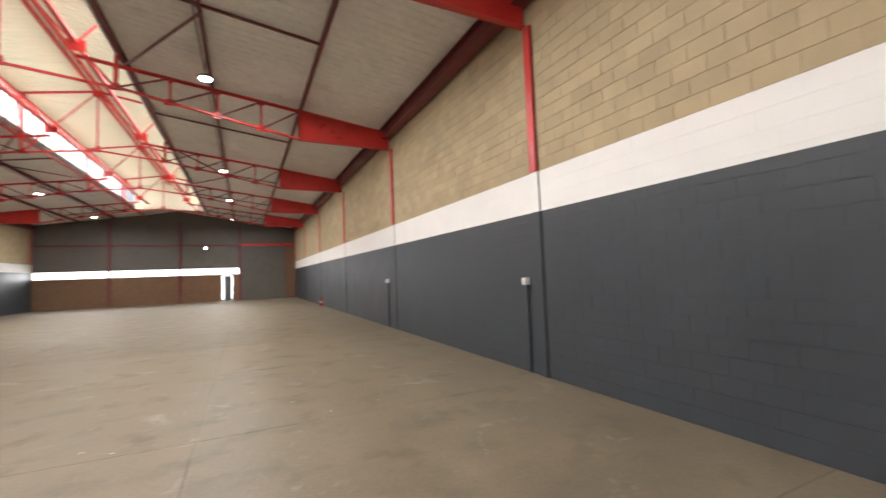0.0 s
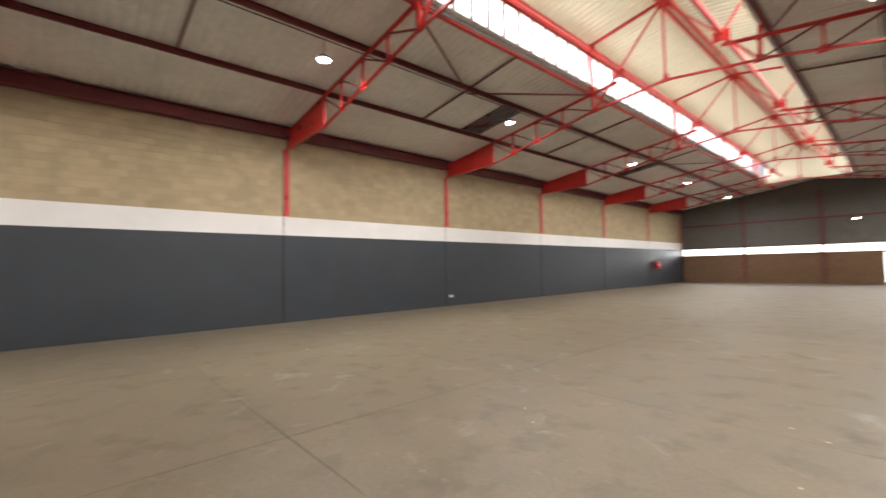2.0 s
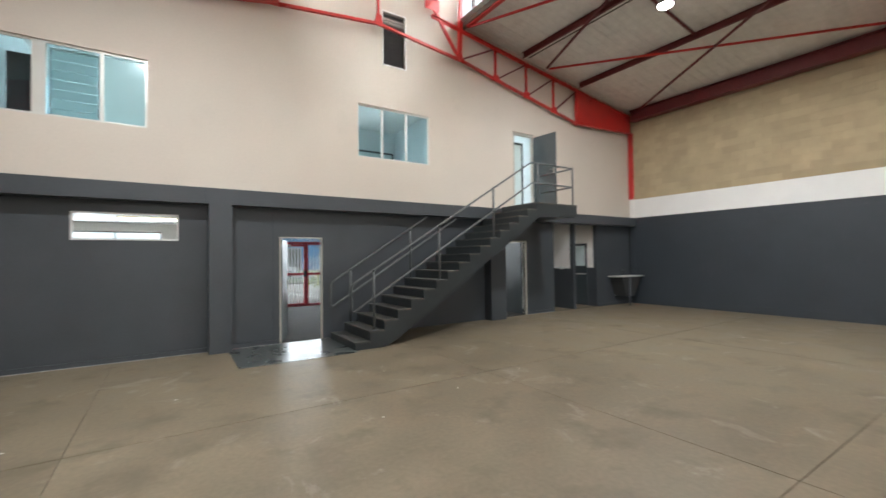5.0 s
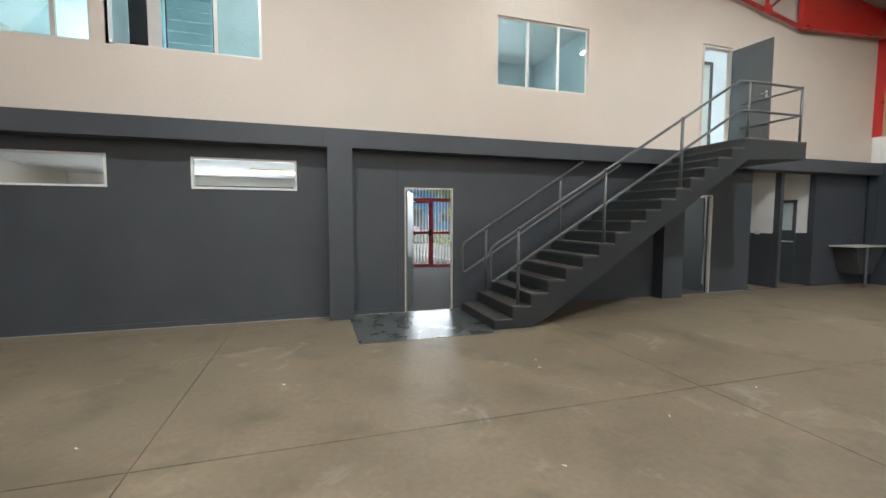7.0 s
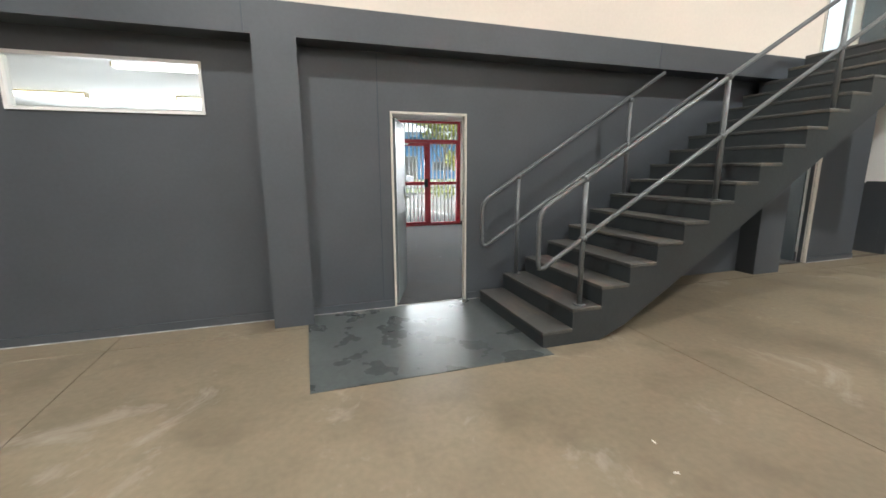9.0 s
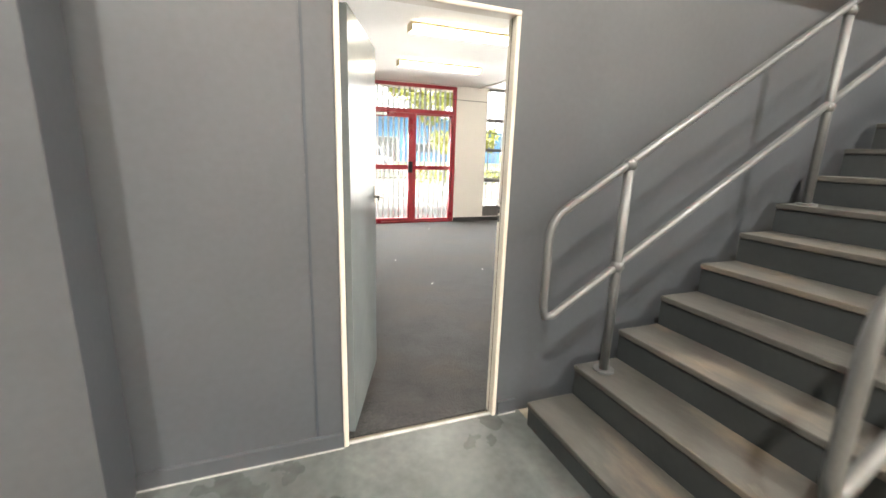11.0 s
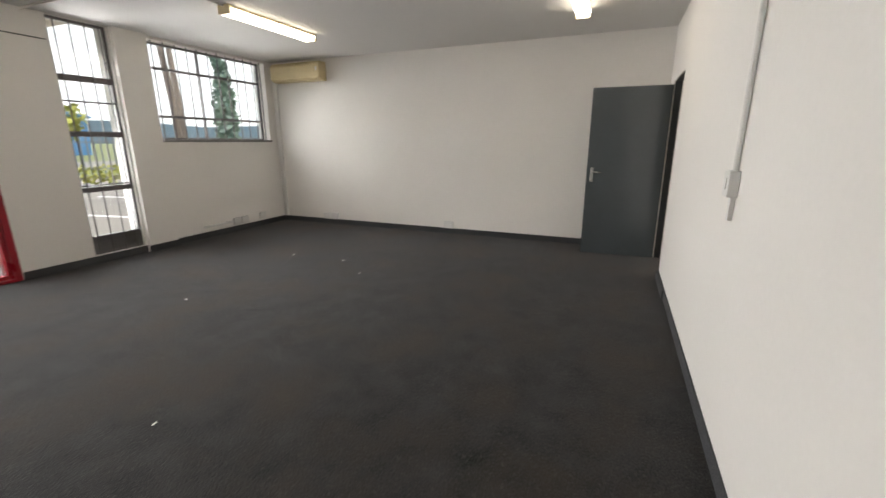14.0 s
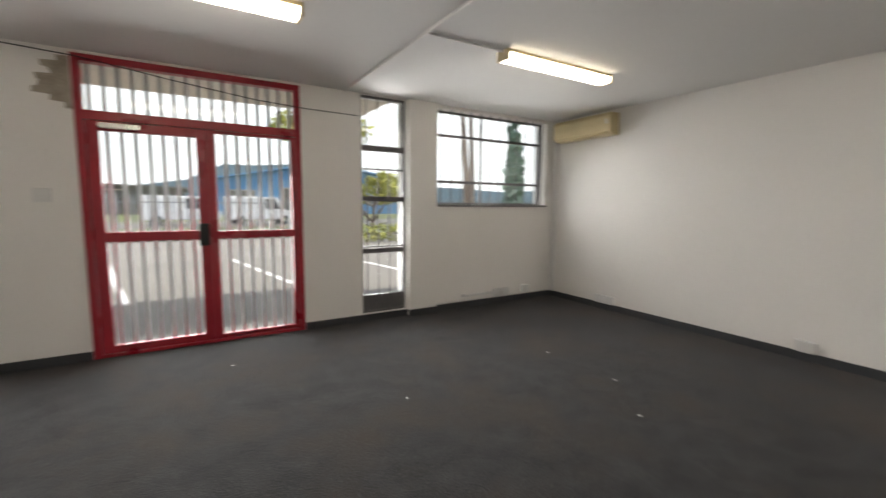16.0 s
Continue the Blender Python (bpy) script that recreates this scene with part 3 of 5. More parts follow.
for side, nm in ((-1, "west"), (1, "east")):
    x = XC + side * 3.4
    structure("backdrop_sky_" + nm, Shape().box(x - 0.02, x + 0.02, YF + 3.0, 0.0, 7.62, 10.4), "sky_glow", "bright white sky outside the ridge glazing", "sky")
structure("backdrop_sky_far", Shape().box(XW - 2, XE + 2, YF - 6.05, YF - 6.0, -0.1, 5.2), "sky_glow", "bright white sky beyond the far wall", "sky")

# ---- steel frames ----


def truss(y, drop):
    """One lattice frame of the roof, with the raised ridge on it; drop lowers its bottom chord."""
    fr = thing("roof_truss", (XC, y, 0), "red-painted lattice roof truss with solid tapered ends", "roof truss", "roof trusses")
    low = lambda d: 5.87 - drop + (6.62 - d) * 0.20
    for s in (-1, 1):
        g = Shape().plate([(s * 9.42, 5.82), (s * 9.42, 6.40), (s * 6.62, roof_z(6.62)), (s * 6.62, low(6.62) - 0.01)], -0.008, 0.008)
        part("gusset", g, "red", fr)
        part("flange", Shape().bar((s * 9.42, 0, 5.82), (s * 6.62, 0, low(6.62) - 0.01), 0.14, 0.015), "red", fr)
        part("flange", Shape().bar((s * 6.62, 0, low(6.62)), (s * 6.62, 0, roof_z(6.62)), 0.10, 0.015, (1, 0, 0)), "red", fr)
        part("top_chord", Shape().bar((s * 9.42, 0, roof_z(9.42) - 0.03), (s * 1.4, 0, roof_z(1.4) - 0.06), 0.12, 0.012).bar((s * 9.42, 0, roof_z(9.42) - 0.07), (s * 1.4, 0, roof_z(1.4) - 0.10), 0.012, 0.07), "red", fr)
        part("bottom_chord", Shape().bar((s * 6.62, 0, low(6.62)), (s * 2.2, 0, low(2.2)), 0.10, 0.012).bar((s * 6.62, 0, low(6.62) + 0.03), (s * 2.2, 0, low(2.2) + 0.03), 0.012, 0.06), "red", fr)
        part("tie", Shape().bar((s * 2.2, 0, low(2.2)), (0, 0, low(0.9)), 0.06, 0.06), "red", fr)
        prev = (6.62, roof_z(6.62) - 0.1)
        for d in (5.6, 4.5, 3.38, 2.2):
            z, top = low(d), roof_z(d) - 0.08
            if d > 2.4:
                part("vertical", Shape().bar((s * d, 0, z), (s * d, 0, top), 0.05, 0.05, (1, 0, 0)), "red", fr)
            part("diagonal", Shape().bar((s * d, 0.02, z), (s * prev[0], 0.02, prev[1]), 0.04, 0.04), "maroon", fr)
            part("plate", Shape().plate([(s * (d - 0.15), z - 0.05), (s * (d + 0.15), z - 0.05), (s * (d + 0.08), z + 0.13), (s * (d - 0.08), z + 0.13)], -0.03, -0.018), "red", fr)
            part("plate", Shape().plate([(s * (d - 0.12), top + 0.03), (s * (d + 0.12), top - 0.01), (s * (d + 0.05), top - 0.1), (s * (d - 0.05), top - 0.1)], -0.034, -0.022), "red", fr)
            prev = (d, top)
        part("ridge_post", Shape().bar((s * 2.2, 0, low(2.2)), (s * 2.3, 0, 8.98), 0.09, 0.09, (1, 0, 0)), "red", fr)
        part("diagonal", Shape().bar((s * 2.2, 0, low(2.2)), (s * 1.4, 0, 7.74), 0.06, 0.06), "red", fr)
        part("diagonal", Shape().bar((s * 1.4, 0, 7.74), (s * 2.3, 0, 8.95), 0.045, 0.045), "red", fr)
        part("diagonal", Shape().bar((s * 1.4, 0, 7.74), (0, 0, 9.33), 0.045, 0.045), "red", fr)
        part("ridge_rafter", Shape().bar((s * 2.34, 0, 8.95), (0, 0, 9.36), 0.08, 0.07), "red", fr)
        part("plate", Shape().plate([(s * 1.2, 7.58), (s * 1.6, 7.58), (s * 1.6, 7.86), (s * 1.2, 7.86)], -0.035, -0.022), "red", fr)
        part("plate", Shape().plate([(s * 2.12, 8.78), (s * 2.42, 8.78), (s * 2.42, 9.0), (s * 2.12, 9.0)], -0.05, -0.046), "red", fr)
    part("king_post", Shape().bar((0, 0, low(0.9)), (0, 0, 9.35), 0.05, 0.05, (1, 0, 0)), "red", fr)
    part("plate", Shape().plate([(-0.12, low(0.9) - 0.05), (0.12, low(0.9) - 0.05), (0.06, low(0.9) + 0.2), (-0.06, low(0.9) + 0.2)], -0.035, -0.028), "red", fr)
    part("plate", Shape().plate([(-0.2, 9.16), (0.2, 9.16), (0.14, 9.36), (-0.14, 9.36)], -0.035, -0.028), "red", fr)
    return fr


truss(-0.17, 0.17)
second = truss(-BAY, 0.0)
for k in range(2, 7):
    copy_thing(second, pose(XC, -BAY * k, 0))

for k in range(0, 8):
    for side, x, lo, hi in ((1, XE, E_LO, E_HI), (-1, XW, W_LO, W_HI)):
        y = -BAY * k - (0.13 if k == 0 else 0)
        y = y + 0.2 if k == 7 else y
        col = thing("wall_column", (x, y, 0), "steel column set in the block wall, red above, painted over below", "steel column", "wall columns")
        w = 0.085
        sx = sorted((-side * 0.001, -side * 0.05))
        part("red_length", Shape().box(sx[0], sx[1], -w, w, hi, 5.84), "red", col, "bright red steel flange")
        sy = sorted((-side * 0.001, -side * 0.02))
        part("white_length", Shape().box(sy[0], sy[1], -w, w, lo, hi), "white", col)
        part("slate_length", Shape().box(sy[0], sy[1], -w, w, 0, lo), "dark", col)
        # no recess is cut: dark strips paint the shade of the open joint
        sg = sorted((side * 0.002, -side * 0.008))
        part("edge_groove", Shape().box(sg[0], sg[1], w, w + 0.05, 0, lo), "black", col, "black strip painted for the shade in the open joint")
        part("edge_groove", Shape().box(sg[0], sg[1], w, w + 0.02, lo, hi), "dark_joint", col)
        part("edge_groove", Shape().box(sg[0], sg[1], w, w + 0.03, hi, 5.84), "black", col)

# purlins, eaves beams and bracing
for side in (-1, 1):
    for d in (6.68, 4.33):
        z = roof_z(d) + 0.075
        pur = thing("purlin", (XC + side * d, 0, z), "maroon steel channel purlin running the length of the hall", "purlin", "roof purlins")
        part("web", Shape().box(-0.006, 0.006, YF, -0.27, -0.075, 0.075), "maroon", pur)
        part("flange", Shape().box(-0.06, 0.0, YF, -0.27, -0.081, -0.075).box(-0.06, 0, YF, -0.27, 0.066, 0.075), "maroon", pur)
    edge = thing("purlin", (XC + side * 2.40, 0, 7.53), "painted steel edge purlin below the ridge glazing", "purlin", "roof purlins")
    part("web", Shape().box(-0.05, 0.05, YF, -0.27, -0.12, 0.04), "red" if side > 0 else "maroon", edge)
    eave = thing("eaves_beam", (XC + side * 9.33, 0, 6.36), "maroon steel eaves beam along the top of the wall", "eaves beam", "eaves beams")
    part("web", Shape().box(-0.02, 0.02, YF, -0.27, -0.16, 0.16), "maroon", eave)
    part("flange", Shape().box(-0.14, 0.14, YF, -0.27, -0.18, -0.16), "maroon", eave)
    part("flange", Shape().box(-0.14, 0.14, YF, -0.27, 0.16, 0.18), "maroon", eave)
    for dd, zz, w in ((2.26, 8.86, 0.10), (1.4, 7.80, 0.10)):
        solid("ridge_light_rail", Shape().box(XC + side * dd - w / 2, XC + side * dd + w / 2, YF + 4.3, -0.3, zz - 0.05, zz + 0.05), "red", "red steel rail along the raised ridge", "steel rail", "ridge rails", bevel=0.006)
for dx in (-0.11, 0.11):
    solid("ridge_purlin", Shape().box(XC + dx - 0.035, XC + dx + 0.035, YF + 4.3, -0.28, 9.34, 9.48), "red", "red steel ridge purlin, one of a pair", "purlin", "ridge purlins", bevel=0.005)
for k in range(7):
    for side in (-1, 1):
        y = -BAY * (k + 0.5)
        for d0, d1 in ((6.68, 4.33), (4.33, 2.4)):
            solid("sag_bar", Shape().bar((XC + side * d0, y, roof_z(d0) + 0.1), (XC + side * d1, y, roof_z(d1) + 0.1), 0.05, 0.05), "maroon", "thin maroon bar between two purlins", "sag bar", "sag bars")
        if k == 0:
            runs = ((-7.2, -0.4, 9.25, 5.2), (-0.4, -7.2, 9.25, 5.2), (-7.2, -0.4, 5.1, 2.4), (-0.4, -7.2, 5.1, 2.4))
        elif k in (2, 4):
            runs = ((y, y + BAY / 2, 4.4, 2.4), (y, y - BAY / 2, 4.4, 2.4))
        else:
            runs = ()
        for i, (ya, yb, da, db) in enumerate(runs):
            solid("wind_brace", Shape().bar((XC + side * da, ya, roof_z(da) - 0.01 - 0.02 * (i % 2)), (XC + side * db, yb, roof_z(db) - 0.01 - 0.02 * (i % 2)), 0.045, 0.045), "red" if (k == 0 and i in (0, 2)) else "maroon", "thin diagonal roof brace in steel angle", "roof brace", "roof braces")
for y0, y1, wk in ((-8.28, -7.62, 0), (-21.15, -20.1, 1), (-33.6, -32.7, 1)):
    d0, d1 = 6.6, 4.55
    sh = Shape()
    for i in range(6):
        ya, yb = y0 + (y1 - y0) * i / 6, y0 + (y1 - y0) * (i + 0.8) / 6
        sh.add([(XC + d0, ya, roof_z(d0) + 0.145), (XC + d0, yb, roof_z(d0) + 0.145), (XC + d1, yb, roof_z(d1) + 0.145), (XC + d1, ya, roof_z(d1) + 0.145),
                (XC + d0, ya, roof_z(d0) + 0.155), (XC + d0, yb, roof_z(d0) + 0.155), (XC + d1, yb, roof_z(d1) + 0.155), (XC + d1, ya, roof_z(d1) + 0.155)],
               [(0, 1, 2, 3), (7, 6, 5, 4), (0, 4, 5, 1), (1, 5, 6, 2), (2, 6, 7, 3), (3, 7, 4, 0)])
    solid("dark_roof_panel", sh, "black_sheet", "near-black translucent sheet set in the roof", "roof panel", "dark roof panels")


def high_bay(x, y):
    d = abs(x - XC)
    lm = thing("high_bay_lamp", (x, y, 6.55), "lit white disc high-bay lamp hanging below a purlin", "ceiling lamp", "high-bay lamps")
    part("housing", Shape().tube([(0, 0, 0.03), (0, 0, 0.06), (0, 0, 0.10), (0, 0, 0.14)], [0.17, 0.17, 0.12, 0.06], 20), "far_sheet", lm, smooth=True)
    part("lens", Shape().tube([(0, 0, 0.0), (0, 0, 0.029)], [0.125, 0.135], 20), "bay_lamp", lm)
    glowing = lamp("high_bay_light", "AREA", pose(0, 0, -0.004), 78, (1, 0.98, 0.95))
    glowing.data.shape, glowing.data.size = "DISK", 0.28
    glowing.parent = lm
    part("hook", Shape().tube([(0, 0, 0.14), (0, 0, roof_z(d) - 6.55 - 0.02)], 0.012, 6), "far_sheet", lm)
    return lm


lamp0 = high_bay(6.4, -4.2)
for x in (6.4, -2.26):
    for y in (-4.2, -13.5, -20.2, -29.5, -37.0, -45.7):
        if (x, y) != (6.4, -4.2):
            copy_thing(lamp0, pose(x, y, 6.55))
for x in (6.4, -2.26):
    solid("cable_conduit", Shape().tube([(x + 0.07, -0.4, roof_z(4.33) - 0.02), (x + 0.07, YF + 0.2, roof_z(4.33) - 0.02)], 0.016, 6), "far_sheet", "thin grey conduit along a purlin", "conduit", "lamp conduits")


def wall_socket(x, y, z, side, box=0.105, drop=True):
    so = thing("wall_socket", (x, y, z), "white socket box on the slate block wall with a painted conduit", "socket", "hall sockets")
    part("box", Shape().box(*sorted((0, -side * 0.09)), -box / 2, box / 2, -0.06, 0.06), "plastic", so, bevel=0.008)
    part("cover", Shape().box(*sorted((-side * 0.09, -side * 0.10)), -box * 0.4, box * 0.4, -0.045, 0.045), "plastic", so, bevel=0.004)
    if drop:
        part("conduit", Shape().tube([(-side * 0.025, 0, -0.06), (-side * 0.025, 0, -z + 0.002)], 0.022, 8), "dark", so, "slate-painted conduit")
    return so


wall_socket(XW, -14.95, 1.545, -1)
wall_socket(XW, -22.6, 1.545, -1)
wall_socket(XE, -22.1, 0.44, 1, 0.16, False)


def extinguisher(x, y, z, side):
    ex = thing("fire_extinguisher", (x - side * 0.12, y, z), "red fire extinguisher with black hose by the hall wall", "fire extinguisher", "fire extinguishers")
    part("cylinder", Shape().tube([(0, 0, 0), (0, 0, 0.02), (0, 0, 0.42), (0, 0, 0.5), (0, 0, 0.53)], [0.07, 0.085, 0.085, 0.05, 0.03], 14), "fire_red", ex, smooth=True)
    part("label", Shape().tube([(0, 0, 0.18), (0, 0, 0.32)], 0.0865, 14), "paper", ex)
    part("valve", Shape().box(-0.02, 0.02, -0.05, 0.05, 0.53, 0.58), "black", ex, bevel=0.004)
    part("hose", Shape().tube([(0, 0.04, 0.55), (0, 0.12, 0.5), (0, 0.12, 0.25), (0, 0.09, 0.12)], 0.012, 6), "rubber", ex)
    return ex


extinguisher(XW, -35.75, 0.0, -1)


def hose_reel(x, y, z):
    """A fire hose drum on the east wall."""
    hr = thing("fire_hose_reel", (x, y, z), "red fire hose reel with black hose on the slate wall", "hose reel")
    part("bracket", Shape().box(-0.1, -0.001, -0.05, 0.05, -0.25, 0.25), "fire_red", hr, bevel=0.004)
    for a, b in ((-0.12, -0.10), (-0.34, -0.32)):
        part("disc", Shape().tube([(a, 0, 0), (b, 0, 0)], 0.33, 24), "fire_red", hr)
    part("hose", Shape().tube([(-0.319, 0, 0), (-0.121, 0, 0)], 0.26, 24), "rubber", hr, "wound black hose")
    part("hub", Shape().tube([(-0.36, 0, 0), (-0.341, 0, 0)], 0.09, 16), "plastic", hr)
    part("nozzle", Shape().tube([(-0.22, -0.25, -0.05), (-0.22, -0.31, -0.3), (-0.22, -0.29, -0.52)], 0.025, 8), "rubber", hr)
    return hr


hose_reel(XE, -44.85, 1.62)

# ---- the office block facing the hall ----
UB, UY = -0.27, -0.04        # face of the beam, face of the upper wall
lower = Shape()
HOLES = [(0.0, 0.84, 0, 2.08), (-3.09, -1.67, 1.985, 2.435), (-5.5, -4.1, 1.985, 2.435), (5.76, 6.64, 0, 2.08), (7.76, 8.64, 0, 2.62), (8.74, 9.77, 0, 2.62)]
wall_with_holes(lower, XW, -0.06, 0, 0.13, 0, 2.75, HOLES)
wall_with_holes(lower, -0.06, 1.25, 0, 0.062, 0, 2.75, HOLES)
wall_with_holes(lower, 1.25, XE, 0, 0.13, 0, 2.75, HOLES)
wall_office = structure("wall_office_lower", lower, "slate", "slate-painted plaster wall of the office block")
structure("beam_office", Shape().box(XW, XE, UB, 0.12, 2.63, 2.735).box(XW, XE, UB, 0.0, 2.735, 2.91), "slate", "slate-painted concrete beam under the upper floor", "beam")
structure("floor_upper", Shape().box(XW, XE, 0.08, 6.6, 2.77, 2.95), "office", "upper floor slab over the offices", "floor")
upper = Shape()
UH = [(1.62, 3.45, 3.86, 5.035), (-4.03, -2.11, 3.87, 5.03), (-6.0, -4.18, 3.87, 5.03), (6.15, 6.97, 2.955, 5.12), (2.25, 2.80, 6.04, 7.25)]
wall_with_holes(upper, XW, XE, UY, 0.08, 2.912, 7.75, UH)
wall_upper = structure("wall_office_upper", upper, "cream", "cream-painted upper wall with windows and a door")
structure("wall_office_gable", Shape().plate([(XC - 2.36, 7.75), (XC + 2.36, 7.75), (XC + 2.36, 9.0), (XC, 9.48), (XC - 2.36, 9.0)], UY, 0.08), "cream", "cream gable wall up to the raised ridge")
for x0, x1 in ((-1.225, -0.86), (5.12, 5.62)):
    structure("pillar", Shape().box(x0, x1, UB - 0.001, 0.0, 0, 2.63), "slate", "slate-painted pillar under the beam", "pillar")
base = Shape()
for a, b in ((XW, -1.225), (-0.86, -0.001), (0.851, 0.96), (6.645, 7.755), (9.775, XE)):
    base.box(a, b, -0.018, 0, 0, 0.085)
structure("baseboard_hall", base, "slate", "low slate-painted skirting along the office wall", "skirting")
edge = Shape()
for a, b in ((XW, -1.225), (-0.86, -0.001), (0.851, 0.96), (6.645, 7.755)):
    edge.box(a, b, -0.0215, -0.0185, 0.0, 0.011)
structure("trim_floor_edge", edge, "worn_edge", "pale worn paint line at the foot of the slate wall", "trim")
structure("floor_paint", Shape().box(-0.92, 0.99, -1.62, 0.0, 0.0, 0.0045), "paint_floor", "dark glossy painted patch of floor before the door", "floor")

for x in (-1.28, 3.13):
    solid("beam_seam", Shape().box(x - 0.006, x + 0.006, UB - 0.003, UB + 0.002, 2.64, 2.9), "dark_joint", "fine dark vertical joint in the slate beam", "beam seam", "beam seams")
solid("wall_seam", Shape().box(-0.128, -0.116, -0.004, 0.002, 0.087, 2.62), "dark_joint", "fine dark vertical seam in the slate wall beside the door", "wall seam")


def door_frame(name, x0, x1, z1, y0, y1, mat, label, w=0.024):
    fr = thing(name, ((x0 + x1) / 2, 0, 0), label, "door frame", kind="structure")
    h = (x1 - x0) / 2
    for sx in (-1, 1):
        a, b = sorted((sx * h, sx * (h - w)))
        part("jamb", Shape().box(a, b, y0, y1, 0, z1 - w), mat, fr, bevel=0.006)
        part("stop_groove", Shape().box(*sorted((sx * (h - w - 0.001), sx * (h - w + 0.002))), y0 + 0.042, y0 + 0.046, 0, z1 - w), "black", fr)
    part("head", Shape().box(-h, h, y0, y1, z1 - w, z1), mat, fr, bevel=0.006)
    return fr


door_1 = door_frame("door_1", 0.0, 0.84, 2.08, -0.012, 0.068, "frame_cream", "cream-painted steel door frame between hall and office")
part("threshold", Shape().box(-0.396, 0.396, 0.0, 0.02, 0, 0.009), "worn_edge", door_1)
part("strike_plate", Shape().box(0.3935, 0.3965, 0.038, 0.064, 1.185, 1.212), "chrome", door_1, "worn chrome strike plate")
for z0, z1 in ((1.10, 1.135), (1.145, 1.18)):
    part("latch_hole", Shape().box(0.3945, 0.3965, 0.042, 0.06, z0, z1), "black", door_1)
HINGE = pose(0.03, 0.09, 0, 0, 0, 70)
leaf_1 = thing("door_leaf", HINGE, "open grey gloss door leaf reflecting the window light", "door")
part("leaf", Shape().box(0, 0.775, -0.04, 0.0, 0.012, 2.03), "leaf_gloss", leaf_1, bevel=0.003)
plate2 = part("handle_plate", Shape().box(0.68, 0.72, -0.048, -0.04, 1.12, 1.23), "chrome", leaf_1, "chrome handle plate", bevel=0.003)
part("lever", Shape().tube([(0.70, -0.04, 1.16), (0.70, -0.085, 1.16), (0.67, -0.09, 1.16), (0.59, -0.085, 1.158)], 0.009, 8), "chrome", plate2, smooth=True)

door_2 = door_frame("door_2", 5.76, 6.64, 2.08, -0.012, 0.06, "frame_cream", "cream-painted steel door frame below the stair landing")
leaf_2 = thing("door_leaf", pose(6.61, 0.15, 0, 0, 0, 92), "open slate-painted flush door leaf standing into the office", "door")
part("leaf", Shape().box(0, 0.86, 0.0, 0.04, 0.012, 2.04), "leaf", leaf_2, bevel=0.003)
pl = part("handle_plate", Shape().box(0.78, 0.82, 0.04, 0.048, 0.93, 1.10), "chrome", leaf_2, "chrome handle plate", bevel=0.003)
part("lever", Shape().tube([(0.80, 0.04, 1.05), (0.80, 0.085, 1.05), (0.77, 0.09, 1.05), (0.69, 0.085, 1.048)], 0.009, 8), "chrome", pl, smooth=True)

door_3 = thing("door_3", (6.56, UY, 2.96), "grey frame of the upper door on the landing", "door frame", kind="structure")
for sx in (-1, 1):
    a, b = sorted((sx * 0.405, sx * 0.365))
    part("jamb", Shape().box(a, b, -0.005, 0.1, 0, 2.09), "frame_cream", door_3)
part("head", Shape().box(-0.405, 0.405, -0.005, 0.1, 2.09, 2.13), "frame_cream", door_3)
inner_door = thing("inner_door", (6.68, UY + 0.5, 2.95), "slate-framed glazed door inside the upper landing doorway", "door")
part("frame", Shape().box(-0.32, -0.25, -0.02, 0.02, 0, 2.05).box(0.25, 0.32, -0.02, 0.02, 0, 2.05).box(-0.25, 0.25, -0.02, 0.02, 1.98, 2.05).box(-0.25, 0.25, -0.02, 0.02, 0, 0.2), "leaf", inner_door)
part("pane", Shape().box(-0.25, 0.25, -0.005, 0.005, 0.2, 1.98), "frosted", inner_door)
leaf_3 = thing("door_leaf", pose(6.93, UY - 0.02, 2.96, 0, 0, -83), "open slate-grey door leaf swung out over the landing", "door")
part("leaf", Shape().box(0, 0.75, -0.02, 0.02, 0.012, 2.08), "leaf", leaf_3, bevel=0.003)
pl = part("handle_plate", Shape().box(0.67, 0.71, -0.028, -0.02, 0.93, 1.10), "chrome", leaf_3, "chrome handle plate", bevel=0.003)
part("lever", Shape().tube([(0.69, -0.02, 1.05), (0.69, -0.065, 1.05), (0.66, -0.07, 1.05), (0.58, -0.065, 1.048)], 0.009, 8), "chrome", pl, smooth=True)


